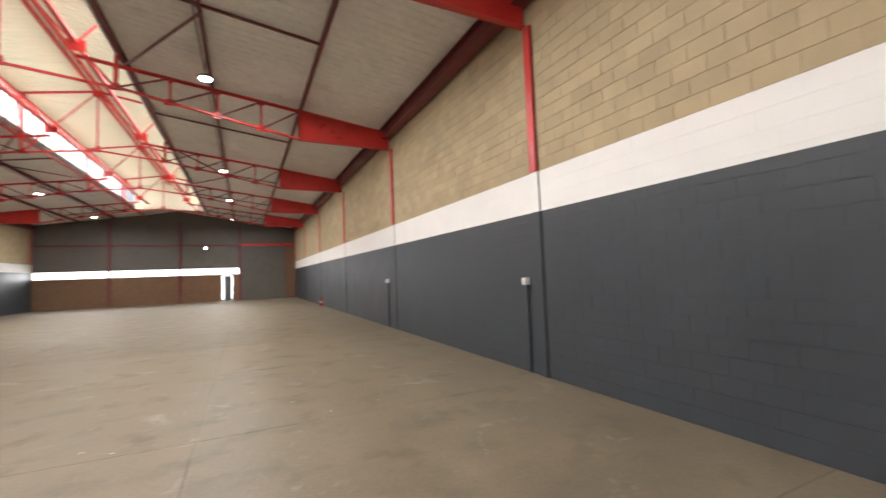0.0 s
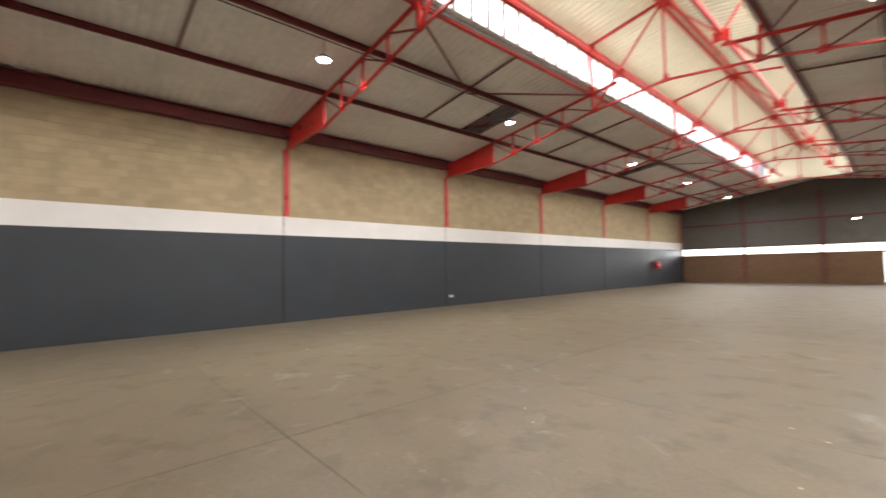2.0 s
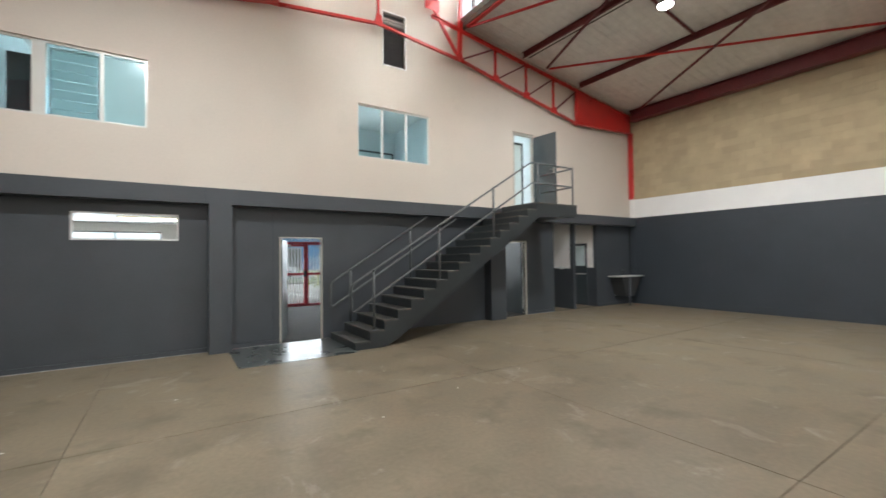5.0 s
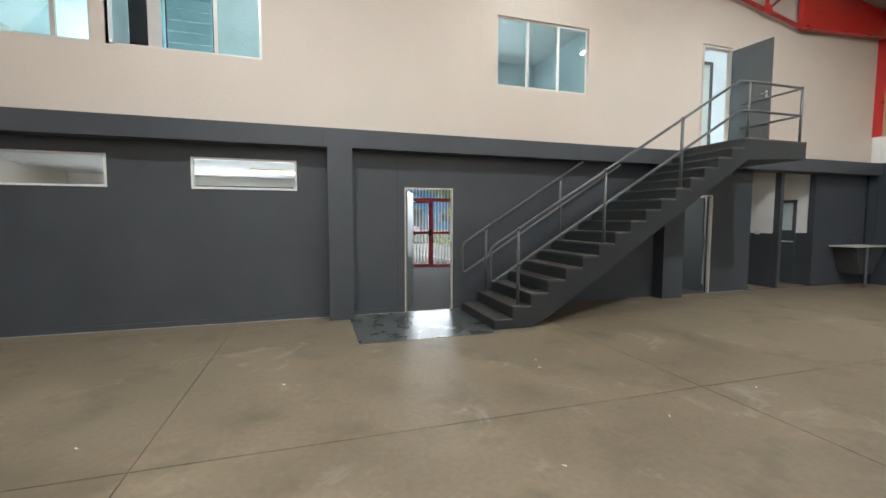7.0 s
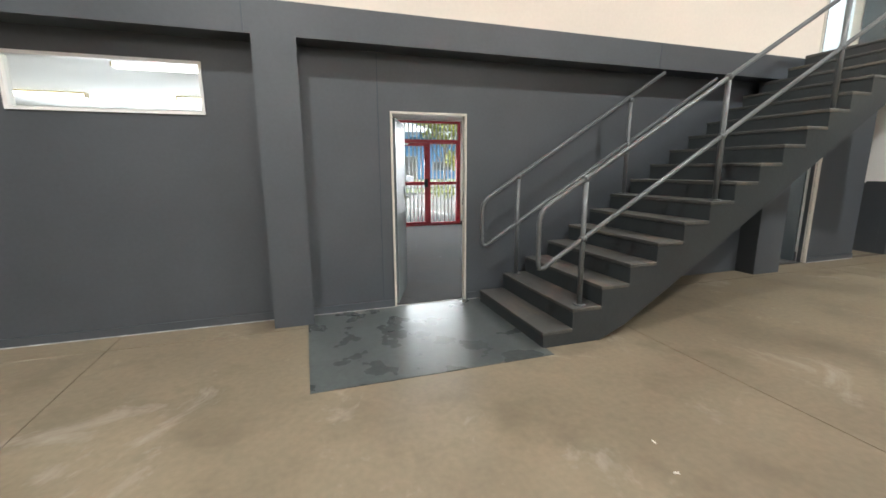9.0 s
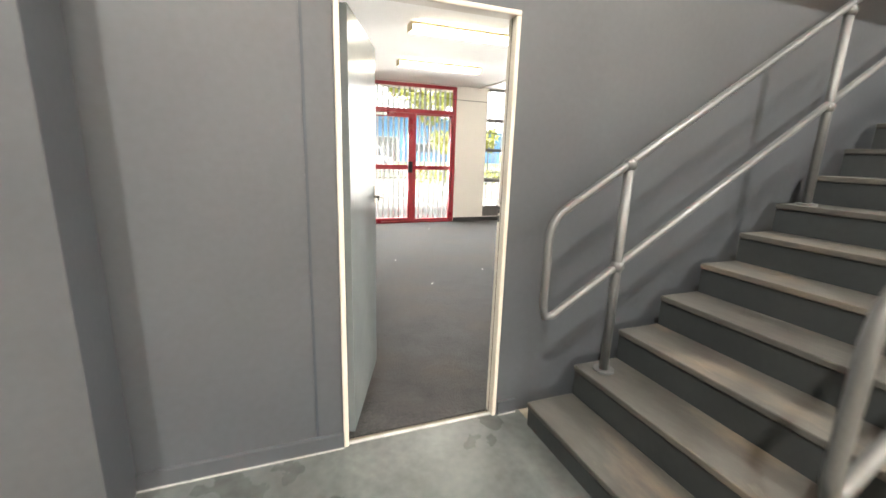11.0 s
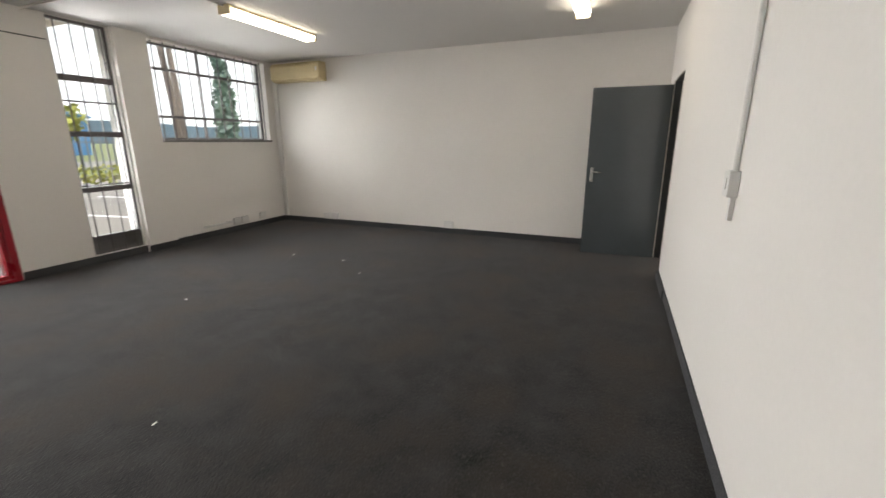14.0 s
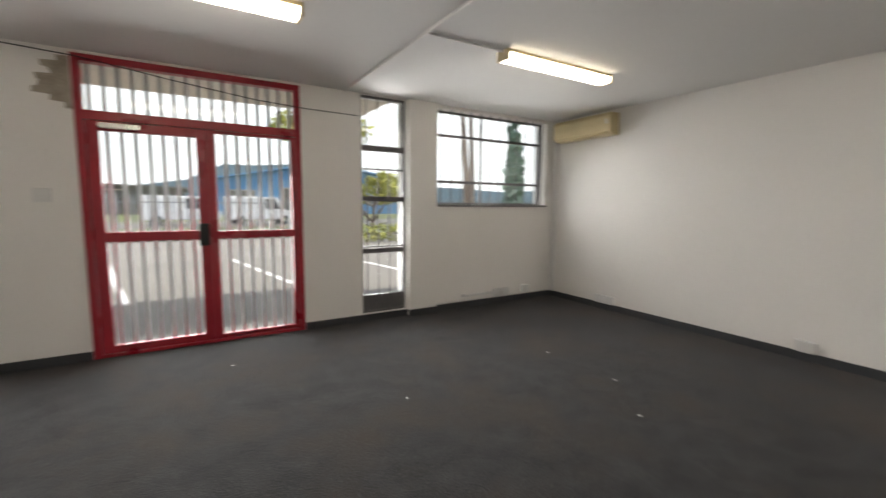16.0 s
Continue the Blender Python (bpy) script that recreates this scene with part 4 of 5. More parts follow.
def window(name, x0, x1, y, z0, z1, bars_x, bars_z, mat, pane_mat, label, w=0.035, depth=0.04):
    """A window in a wall along x: outer frame, bars at the given places, one pane between each."""
    win = thing(name, ((x0 + x1) / 2, y, z0), label, "window", kind="structure")
    cx = (x0 + x1) / 2
    part("window_frame", Shape().box(x0 - cx, x1 - cx, -depth / 2, depth / 2, 0, w).box(x0 - cx, x1 - cx, -depth / 2, depth / 2, z1 - z0 - w, z1 - z0)
              .box(x0 - cx, x0 - cx + w, -depth / 2, depth / 2, w, z1 - z0 - w).box(x1 - cx - w, x1 - cx, -depth / 2, depth / 2, w, z1 - z0 - w), mat, win)
    for bx_, bw in bars_x:
        part("mullion", Shape().box(bx_ - cx - bw / 2, bx_ - cx + bw / 2, -depth / 2 - 0.003, depth / 2 + 0.003, w, z1 - z0 - w), mat, win)
    for bz, bw in bars_z:
        part("transom", Shape().box(x0 - cx + w, x1 - cx - w, -depth / 2 - 0.002, depth / 2 + 0.002, bz - z0 - bw / 2, bz - z0 + bw / 2), mat, win)
    xs = [x0 + w] + [b for b, _ in bars_x] + [x1 - w]
    zs = [z0 + w] + [b for b, _ in sorted(bars_z)] + [z1 - w]
    for a, b in zip(xs, xs[1:]):
        for c, d in zip(zs, zs[1:]):
            part("pane", Shape().box(a - cx, b - cx, -0.002, 0.002, c - z0, d - z0), pane_mat, win).visible_shadow = False
    return win


for x0, x1 in ((-3.09, -1.67), (-5.5, -4.1)):
    window("window_high", x0, x1, 0.03, 1.985, 2.435, [], [], "plastic", "pane", "wide shallow window high in the slate wall", 0.028, 0.09)
window("window_upper", 1.62, 3.45, UY + 0.06, 3.86, 5.035, [(2.22, 0.045), (2.83, 0.045)], [], "alu", "blue_pane", "three-light sliding window in the cream wall")
window("window_upper", -4.03, -2.11, UY + 0.06, 3.87, 5.03, [(-2.71, 0.05), (-3.46, 0.16)], [], "alu", "blue_pane", "sliding window with louvred blind in the cream wall")
window("window_upper", -6.0, -4.18, UY + 0.06, 3.87, 5.03, [(-4.6, 0.05), (-5.2, 0.05)], [], "alu", "blue_pane", "three-light sliding window in the cream wall")
blind = thing("louvre_blind", (-3.06, UY + 0.16, 3.88), "pale grey louvre blind behind the upper window", "blind")
for i in range(7):
    part("slat", Shape().box(-0.28, 0.28, -0.006, 0.006, i * 0.153 + 0.005, i * 0.153 + 0.147), "frosted", blind)
for i in range(2):
    part("cord", Shape().box(-0.30 + i * 0.59, -0.285 + i * 0.59, -0.004, 0.004, 0.0, 1.07), "black", blind)
part("rail", Shape().box(-0.3, 0.3, -0.02, 0.02, 1.075, 1.1), "alu", blind)
solid("frosted_screen", Shape().box(-2.69, -2.14, UY + 0.10, UY + 0.11, 3.89, 4.98), "frosted", "pale frosted screen behind one window light", "screen")
vent = thing("wall_vent", (2.525, UY, 6.04), "tall dark louvred vent in the cream gable wall", "vent")
part("trim", Shape().box(-0.305, -0.275, -0.012, 0.0, -0.03, 1.24).box(0.275, 0.305, -0.012, 0, -0.03, 1.24).box(-0.275, 0.275, -0.012, 0, -0.03, 0.0).box(-0.275, 0.275, -0.012, 0, 1.21, 1.24), "white", vent)
part("backing", Shape().box(-0.275, 0.275, 0.10, 0.12, 0, 1.21), "steel_window", vent)
for i in range(18):
    z = 0.01 + i * 0.066
    part("slat", Shape().bar((-0.275, 0.03, z + 0.035), (0.275, 0.03, z + 0.035), 0.055, 0.006, (0, -0.5, 1)), "steel_window", vent)

# upper rooms behind the windows
structure("room_upper_back", Shape().box(2.75, 4.15, 3.2, 3.3, 2.95, 5.55), "upstairs", "pale blue cross wall of an upper room")
structure("ceiling_upper", Shape().box(XW, XE, 0.0, 6.37, 5.55, 5.65), "ceiling", "white ceiling of the upper rooms", "ceiling")
for x in (-4.0, 0.2, 4.2, 7.6):
    structure("partition_upper", Shape().box(x - 0.05, x + 0.05, 0.0, 6.37, 2.95, 5.55), "upstairs", "pale blue partition between upper rooms")
inner = thing("inner_window", (3.45, 3.17, 3.75), "inner glazed hatch with a dark frame in the upper room", "window")
part("frame", Shape().box(-0.6, -0.55, -0.03, 0.02, 0, 1.15).box(0.55, 0.6, -0.03, 0.02, 0, 1.15).box(-0.55, 0.55, -0.03, 0.02, 1.1, 1.15).box(-0.55, 0.55, -0.03, 0.02, 0, 0.05), "leaf", inner)
part("pane", Shape().box(-0.55, 0.55, -0.01, 0.0, 0.05, 1.1), "frosted", inner)
# black sheet added to give the unlit room behind this window light
solid("wardrobe_panel", Shape().box(-3.93, -3.56, 0.5, 0.54, 2.955, 4.95), "black", "black sheet added for the dark room behind the upper window", "cupboard")

# ---- stairs with rails ----
STEP, RISE, X0, LOW = 0.2853, 0.175, 0.965, -0.035
stairs = thing("staircase", (0, 0, 0), "slate-painted concrete stair with worn treads up to a landing", "stairs")
flight = Shape()
bt = lambda x: max(0.0, (x - 1.63) * 2.58 / 3.99)
for i in range(16):
    xa, xb = X0 + STEP * i, X0 + STEP * (i + 1)
    part("step", Shape().plate([(xa, bt(xa)), (xb, bt(xb)), (xb, RISE * (i + 1) + LOW - 0.026), (xa, RISE * (i + 1) + LOW - 0.026)], -1.485, -0.14), "stair", stairs)
flight.plate([(X0 + STEP * 16, bt(X0 + STEP * 16)), (5.62, 2.58), (7.0, 2.64), (7.0, 2.94), (X0 + STEP * 16, 2.94)], -1.485, UB - 0.002)
part("landing_slab", flight, "stair", stairs)
for i in range(16):
    xa = X0 + STEP * i
    part("tread", Shape().box(xa - 0.012, xa + STEP - 0.002, -1.491, -0.139, RISE * (i + 1) + LOW - 0.028, RISE * (i + 1) + LOW + 0.004), "tread", stairs, "worn tread with scuffed paint", bevel=0.006)
part("landing", Shape().box(X0 + STEP * 16 - 0.012, 7.006, -1.491, UB - 0.002, 2.91, 2.944).box(6.0, 7.0, UB - 0.002, UY - 0.001, 2.912, 2.944), "tread", stairs, bevel=0.006)


def rail_top(x):
    return 1.415 + 0.605 * (x - 1.36)


def stair_rail(name, y, posts, end_top, end_mid, loop_x, label, tail=()):
    ra = thing(name, (0, y, 0), label, "handrail", "stair handrails")
    lo = 0.51
    r = 0.021
    a = loop_x
    loop = [(end_mid[0], 0, end_mid[1]), (a + 0.13, 0, rail_top(a + 0.13) - lo), (a + 0.06, 0, rail_top(a + 0.06) - lo - 0.005), (a + 0.015, 0, rail_top(a) - lo + 0.03), (a, 0, rail_top(a) - lo + 0.09),
            (a, 0, rail_top(a) - 0.09), (a + 0.012, 0, rail_top(a) - 0.03), (a + 0.05, 0, rail_top(a + 0.05) - 0.005), (a + 0.12, 0, rail_top(a + 0.12)), (end_top[0], 0, end_top[1])]
    part("pipe_loop", Shape().tube(loop, r, 10), "steel", ra, smooth=True)
    for x, zb in posts:
        z1 = rail_top(x)
        p = part("post", Shape().tube([(x, 0, zb + 0.012), (x, 0, z1)], 0.024, 10), "steel", ra, smooth=True)
        part("knob", Shape().ball((x, 0, z1), 0.036, 10), "steel", p, smooth=True)
        part("knob", Shape().ball((x, 0, z1 - lo), 0.036, 10), "steel", p, smooth=True)
        part("foot", Shape().tube([(x, 0, zb + 0.004), (x, 0, zb + 0.016)], 0.055, 12), "steel", p)
    for q in tail:
        part("pipe", Shape().tube(q, r, 10), "steel", ra, smooth=True)
    return ra


BX = 5.45
stair_rail("stair_rail", -1.40, [(1.365, 2 * RISE + LOW), (2.82, 7 * RISE + LOW), (4.27, 12 * RISE + LOW)], (BX, rail_top(BX)), (BX + 0.04, rail_top(BX + 0.04) - 0.51), 0.935, "galvanised pipe handrail on the open side of the stair",
                   tail=[[(BX, 0, rail_top(BX)), (5.75, 0, 3.9), (6.95, 0, 3.9)], [(BX + 0.04, 0, rail_top(BX + 0.04) - 0.51), (5.75, 0, 3.42), (6.95, 0, 3.42)],
                         [(6.95, 0, 3.9), (6.95, 1.1, 3.9)], [(6.95, 0, 3.42), (6.95, 1.1, 3.42)], [(5.68, 0, 2.944), (5.68, 0, 3.9)], [(6.95, 0, 2.944), (6.95, 0, 3.93)]])
stair_rail("stair_rail", -0.24, [(1.355, 2 * RISE + LOW), (2.78, 7 * RISE + LOW)], (3.24, 2.60), (4.06, 2.58), 0.93, "galvanised pipe handrail along the wall side of the stair")

# wash lobby behind the two openings
# white paint instead of cream: the lobby's missing light is put into the colour
structure("wall_lobby", Shape().box(7.2, 7.3, 0.13, 3.4, 0, 2.75).box(7.3, 9.8, 1.2, 1.3, 1.25, 2.75).box(9.8, 9.9, 0.13, 1.3, 1.25, 2.75).box(8.64, 8.74, 0.13, 1.2, 1.25, 2.75), "white", "cream upper wall of the wash lobby, painted lighter to look lit")
structure("wall_lobby_dado", Shape().box(7.3, 9.797, 1.197, 1.297, 0, 1.25).box(9.797, 9.897, 0.13, 1.297, 0, 1.25).box(8.637, 8.743, 0.13, 1.197, 0, 1.25), "slate", "slate-painted dado of the wash lobby")
structure("floor_lobby", Shape().box(7.2, 11.1, 0.13, 3.4, -0.1, 0.0), "concrete", "grey concrete floor of the wash lobby", "floor")
lob = thing("lobby_door", (9.797, 0.75, 0), "half-glazed slate door in the lobby side wall", "door")
part("leaf", Shape().box(-0.03, -0.002, -0.36, 0.36, 0.02, 1.25), "leaf", lob, bevel=0.003)
part("pane", Shape().box(-0.02, -0.008, -0.3, 0.3, 1.31, 1.98), "frosted", lob)
part("frame", Shape().box(-0.04, -0.002, -0.36, -0.3, 1.25, 2.05).box(-0.04, -0.002, 0.3, 0.36, 1.25, 2.05).box(-0.04, -0.002, -0.3, 0.3, 1.98, 2.05).box(-0.04, -0.002, -0.3, 0.3, 1.25, 1.31), "leaf", lob)
part("kick_rail", Shape().box(-0.036, -0.031, -0.34, 0.34, 1.02, 1.05), "alu", lob)
part("door_handle", Shape().box(-0.06, -0.031, 0.27, 0.31, 1.08, 1.2), "chrome", lob)
solid("lobby_switch", Shape().box(8.615, 8.636, 0.42, 0.52, 1.22, 1.32), "plastic", "small white switch plate on the lobby wall", "light switch", bevel=0.004)

shelf = thing("wash_trough", (10.95, 0, 0), "pale steel slab with tap and front leg, dark block as its shadow", "wash trough")
# dark tapering block stands in for the slab's shadow on the wall
part("bowl", Shape().plate([(-0.5, 0.93), (0.55, 0.93), (0.12, 0.3), (-0.3, 0.3)], -0.47, -0.02), "rubber", shelf, bevel=0.01)
part("slab", Shape().box(-0.62, 0.6, -0.52, -0.004, 0.93, 0.965), "alu", shelf, "pale steel slab", bevel=0.008)
part("leg", Shape().tube([(-0.14, -0.49, 0), (-0.14, -0.49, 0.93)], 0.028, 10), "dark_pipe", shelf)
tp = part("tap", Shape().tube([(0.1, -0.06, 0.965), (0.1, -0.06, 1.1), (0.1, -0.12, 1.14), (0.1, -0.2, 1.1)], 0.02, 8), "steel", shelf, smooth=True)
part("tap_handle", Shape().box(0.02, 0.18, -0.075, -0.045, 1.13, 1.16), "steel", tp)

# ---- the office ----
NY, OX, CZ = 6.37, 7.02, 2.74
structure("floor_office", Shape().box(XW, OX, 0.06, NY + 0.1, -0.1, 0.001), "carpet", "worn charcoal carpet with small scraps", "carpet")
structure("ceiling_office", Shape().box(XW, OX, 0.13, NY, CZ, CZ + 0.02), "ceiling", "white flat office ceiling", "ceiling")
structure("wall_office_south", wall_with_holes(wall_with_holes(wall_with_holes(Shape(), XW, -0.06, 0.13, 0.145, 0, CZ, HOLES[:4]), -0.06, 1.25, 0.062, 0.067, 0, CZ - 0.11, HOLES[:1]), 1.25, OX, 0.13, 0.145, 0, CZ, HOLES[:4]).box(1.243, 1.25, 0.067, 0.145, 0, CZ - 0.11).box(-0.06, -0.053, 0.067, 0.145, 0, CZ - 0.11), "office", "white office wall with the hall doors")
structure("wall_office_east", Shape().box(OX, OX + 0.18, 0.13, NY + 0.3, 0, CZ), "office", "white office end wall")
RD = (1.25, 3.15)
NH = [(RD[0], RD[1], 0, 2.72), (3.84, 4.43, 0.09, 2.73), (4.87, 6.84, 1.45, 2.70), (-0.05, 0.56, 0.06, 2.72), (-5.5, -2.0, 1.2, 2.5)]
structure("wall_office_north", wall_with_holes(Shape(), XW, OX, NY, NY + 0.25, 0, 2.95, NH), "office", "white office wall with red door and windows")
structure("wall_front_upper", wall_with_holes(Shape(), XW, XE, NY, NY + 0.25, 2.951, 7.0, [(x, x + 1.8, 3.9, 5.1) for x in (-6, -2.5, 1, 4.5, 8)]), "cream", "cream front wall of the upper floor")
structure("pier_office", Shape().box(4.45, 4.85, NY - 0.06, NY - 0.001, 0, CZ), "office", "white pier between two windows", "pier")
structure("partition_office", Shape().box(-0.75, -0.65, 0.145, NY, 0, CZ), "office", "white partition wall of the office")
sk = Shape()
for a, b in ((-0.65, RD[0]), (RD[1], 4.45), (4.85, OX)):
    sk.box(a, b, NY - 0.012, NY - 0.001, 0.001, 0.085)
sk.box(4.44, 4.86, NY - 0.072, NY - 0.061, 0.001, 0.085).box(OX - 0.012, OX - 0.001, 0.2, NY - 0.012, 0.001, 0.085).box(1.255, 5.06, 0.146, 0.157, 0.001, 0.085).box(5.06, 5.75, 0.146, 0.172, 0.001, 0.085).box(6.65, OX - 0.013, 0.146, 0.157, 0.001, 0.085)
structure("baseboard_office", sk, "skirting", "charcoal carpet skirting round the office", "skirting")

# red glazed entrance with security bars
ent = thing("entrance_door", ((RD[0] + RD[1]) / 2, NY + 0.06, 0), "red aluminium double door with fanlight and white bars", "door")
hw = (RD[1] - RD[0]) / 2
part("frame", Shape().box(-hw, -hw + 0.06, -0.05, 0.05, 0, 2.72).box(hw - 0.06, hw, -0.05, 0.05, 0, 2.72).box(-hw + 0.06, hw - 0.06, -0.05, 0.05, 2.66, 2.72).box(-hw + 0.06, hw - 0.06, -0.05, 0.05, 2.17, 2.25).box(-hw + 0.06, hw - 0.06, -0.05, 0.05, 0, 0.03), "red_door", ent, bevel=0.004)
a, b = -hw + 0.065, 0.04
lf = part("door_leaf", Shape().box(a, a + 0.09, -0.035, 0.03, 0.035, 2.165).box(b - 0.09, b, -0.035, 0.03, 0.035, 2.165).box(a + 0.09, b - 0.09, -0.035, 0.03, 0.035, 0.10)
          .box(a + 0.09, b - 0.09, -0.035, 0.03, 2.085, 2.165).box(a + 0.09, b - 0.09, -0.035, 0.03, 1.08, 1.17), "red_door", ent, bevel=0.004)
fx = part("fixed_light", Shape().box(0.041, 0.11, -0.03, 0.03, 0.031, 2.169).box(hw - 0.105, hw - 0.061, -0.03, 0.03, 0.035, 2.165).box(0.10, hw - 0.105, -0.03, 0.03, 0.035, 0.075)
          .box(0.10, hw - 0.105, -0.03, 0.03, 2.14, 2.165).box(0.10, hw - 0.105, -0.03, 0.03, 1.08, 1.16), "red_door", ent, bevel=0.004)
for par, xa, xb, zs in ((lf, a + 0.09, b - 0.09, (0.10, 1.08, 1.17, 2.085)), (fx, 0.10, hw - 0.105, (0.075, 1.08, 1.16, 2.14))):
    for za, zb in (zs[:2], zs[2:]):
        part("pane", Shape().box(xa, xb, 0.004, 0.008, za, zb), "pane", par).visible_shadow = False
for z in (0.3, 1.1, 1.95):
    part("hinge", Shape().tube([(a + 0.0, -0.045, z), (a + 0.0, -0.045, z + 0.1)], 0.012, 8), "red_door", lf)
part("pane", Shape().box(-hw + 0.06, hw - 0.06, 0.004, 0.008, 2.25, 2.66), "pane", ent).visible_shadow = False
nb = 17
for i in range(nb):
    x = -hw + 0.09 + (2 * hw - 0.18) * i / (nb - 1)
    part("security_bar", Shape().box(x - 0.018, x + 0.018, 0.085, 0.10, 0.03, 2.68), "bar", ent, "white flat security bar")
part("lock", Shape().box(-0.06, 0.03, -0.08, -0.0355, 1.02, 1.24), "black", ent, "black lock case", bevel=0.006)
part("door_closer", Shape().box(-hw + 0.16, -hw + 0.46, -0.08, -0.031, 2.10, 2.15), "chrome", ent, "silver door closer", bevel=0.005)


def barred_window(name, x0, x1, z0, z1, bars_x, bars_z, label, grille, back=0.16, paint="steel_window"):
    win = window(name, x0, x1, NY + back, z0, z1, bars_x, bars_z, paint, "pane", label, 0.025, 0.03)
    cx = (x0 + x1) / 2
    n = max(2, round((x1 - x0) / grille))
    for i in range(n):
        x = x0 + (x1 - x0) * (i + 0.5) / n
        part("security_bar", Shape().box(x - cx - 0.006, x - cx + 0.006, -back + 0.02, -back + 0.032, 0, z1 - z0), "steel_window", win, "thin grey security bar")
    return win


barred_window("window_slim", 3.84, 4.43, 0.09, 2.73, [], [(2.12, 0.07), (1.87, 0.02), (1.51, 0.06), (0.87, 0.06), (0.92, 0.015), (0.30, 0.03)], "tall slim steel window with thin bars", 0.15, 0.06)
barred_window("window_slim", -0.05, 0.56, 0.06, 2.72, [], [(2.12, 0.07), (1.87, 0.02), (1.51, 0.06), (0.87, 0.06), (0.92, 0.015), (0.30, 0.03)], "tall slim red-framed steel window with thin bars", 0.15, 0.16, "red_door")
part("panel", Shape().box(-0.27, 0.27, 0.0, 0.01, 0.025, 0.2), "steel_window", bpy.data.objects["window_slim"], "grey panel at the foot")
barred_window("window_wide", 4.87, 6.84, 1.45, 2.70, [(5.70, 0.03)], [(2.38, 0.035), (1.76, 0.035)], "wide steel window with thin bars", 0.16)
window("window_side_room", -5.5, -2.0, NY + 0.12, 1.2, 2.5, [(-4.3, 0.03), (-3.1, 0.03)], [], "steel_window", "pane", "steel window of the next room")
structure("sill_office", Shape().box(4.85, 6.86, NY - 0.02, NY - 0.001, 1.42, 1.448), "steel_window", "thin grey window sill", "sill")


def batten(x, y, turn=0):
    """A ceiling batten lamp along x."""
    bt_ = thing("batten_lamp", pose(x, y, CZ, 0, 0, turn), "lit fluorescent batten with yellowed diffuser on the ceiling", "ceiling lamp", "office battens")
    part("tray", Shape().box(-0.66, 0.66, -0.07, 0.07, -0.03, -0.001), "ivory", bt_, bevel=0.004)
    part("diffuser", Shape().add([(-0.64, -0.075, -0.031), (0.64, -0.075, -0.031), (0.64, 0.075, -0.031), (-0.64, 0.075, -0.031), (-0.64, -0.055, -0.085), (0.64, -0.055, -0.085), (0.64, 0.055, -0.085), (-0.64, 0.055, -0.085)],
                                 [(0, 1, 2, 3), (7, 6, 5, 4), (0, 4, 5, 1), (1, 5, 6, 2), (2, 6, 7, 3), (3, 7, 4, 0)]), "tube", bt_, "glowing ribbed diffuser")
    for sx in (-1, 1):
        part("end_cap", Shape().box(sx * 0.65 - 0.012, sx * 0.65 + 0.012, -0.075, 0.075, -0.088, -0.001), "ivory", bt_, bevel=0.003)
    return bt_


b0 = batten(2.10, 4.53)
copy_thing(b0, pose(5.03, 4.42, CZ))
copy_thing(b0, pose(5.27, 1.13, CZ))
copy_thing(b0, pose(1.75, 2.72, CZ))
for x in (-2.2, -4.8):
    for y in (1.6, 4.2):
        copy_thing(b0, pose(x, y, CZ))

solid("ceiling_conduit", Shape().tube([(3.64, NY - 0.01, CZ - 0.012), (3.66, 0.16, CZ - 0.012)], 0.012, 6), "office", "white conduit across the office ceiling", "conduit", "office conduits")
solid("ceiling_conduit", Shape().tube([(3.67, 4.43, CZ - 0.012), (4.38, 4.42, CZ - 0.012)], 0.010, 6), "office", "short white conduit to a ceiling lamp", "conduit", "office conduits")
solid("loose_cable", Shape().tube([(0.75, NY - 0.02, 2.71), (1.3, NY - 0.03, 2.68), (2.0, NY - 0.045, 2.58), (2.7, NY - 0.04, 2.50), (3.2, NY - 0.03, 2.475), (3.8, NY - 0.015, 2.47)], 0.005, 5), "black", "thin black cable sagging across the fanlight", "cable")

ac = thing("air_conditioner", (OX, 5.72, 2.39), "yellowed wall-mounted air conditioner near the corner", "air conditioner")
part("body", Shape().add([(-0.2, -0.5, 0.04), (-0.2, 0.5, 0.04), (-0.2, 0.5, 0.24), (-0.2, -0.5, 0.24), (-0.16, -0.5, 0.29), (-0.16, 0.5, 0.29), (-0.002, -0.5, 0.29), (-0.002, 0.5, 0.29), (-0.002, -0.5, 0.0), (-0.002, 0.5, 0.0), (-0.13, -0.5, 0.0), (-0.13, 0.5, 0.0)],
                         [(0, 3, 2, 1), (3, 4, 5, 2), (4, 6, 7, 5), (6, 8, 9, 7), (8, 10, 11, 9), (10, 0, 1, 11), (0, 10, 8, 6, 4, 3), (1, 2, 5, 7, 9, 11)]), "ivory", ac, bevel=0.012)
part("grille", Shape().box(-0.206, -0.2005, -0.42, 0.42, 0.12, 0.23), "ivory", ac, bevel=0.003)
for i in range(6):
    part("grille_slat", Shape().box(-0.21, -0.2065, -0.40, 0.40, 0.13 + i * 0.016, 0.138 + i * 0.016), "ivory", ac)
part("flap", Shape().bar((-0.185, -0.44, 0.035), (-0.185, 0.44, 0.035), 0.008, 0.05, (0.5, 0, 1)), "ivory", ac)
part("display", Shape().box(-0.204, -0.2005, -0.46, -0.43, 0.14, 0.2), "plastic", ac)
solid("pipe_trunking", Shape().box(OX - 0.05, OX - 0.001, NY - 0.10, NY - 0.03, 0.09, 2.6), "plastic", "white vertical pipe trunking in the corner", "trunking", bevel=0.004)


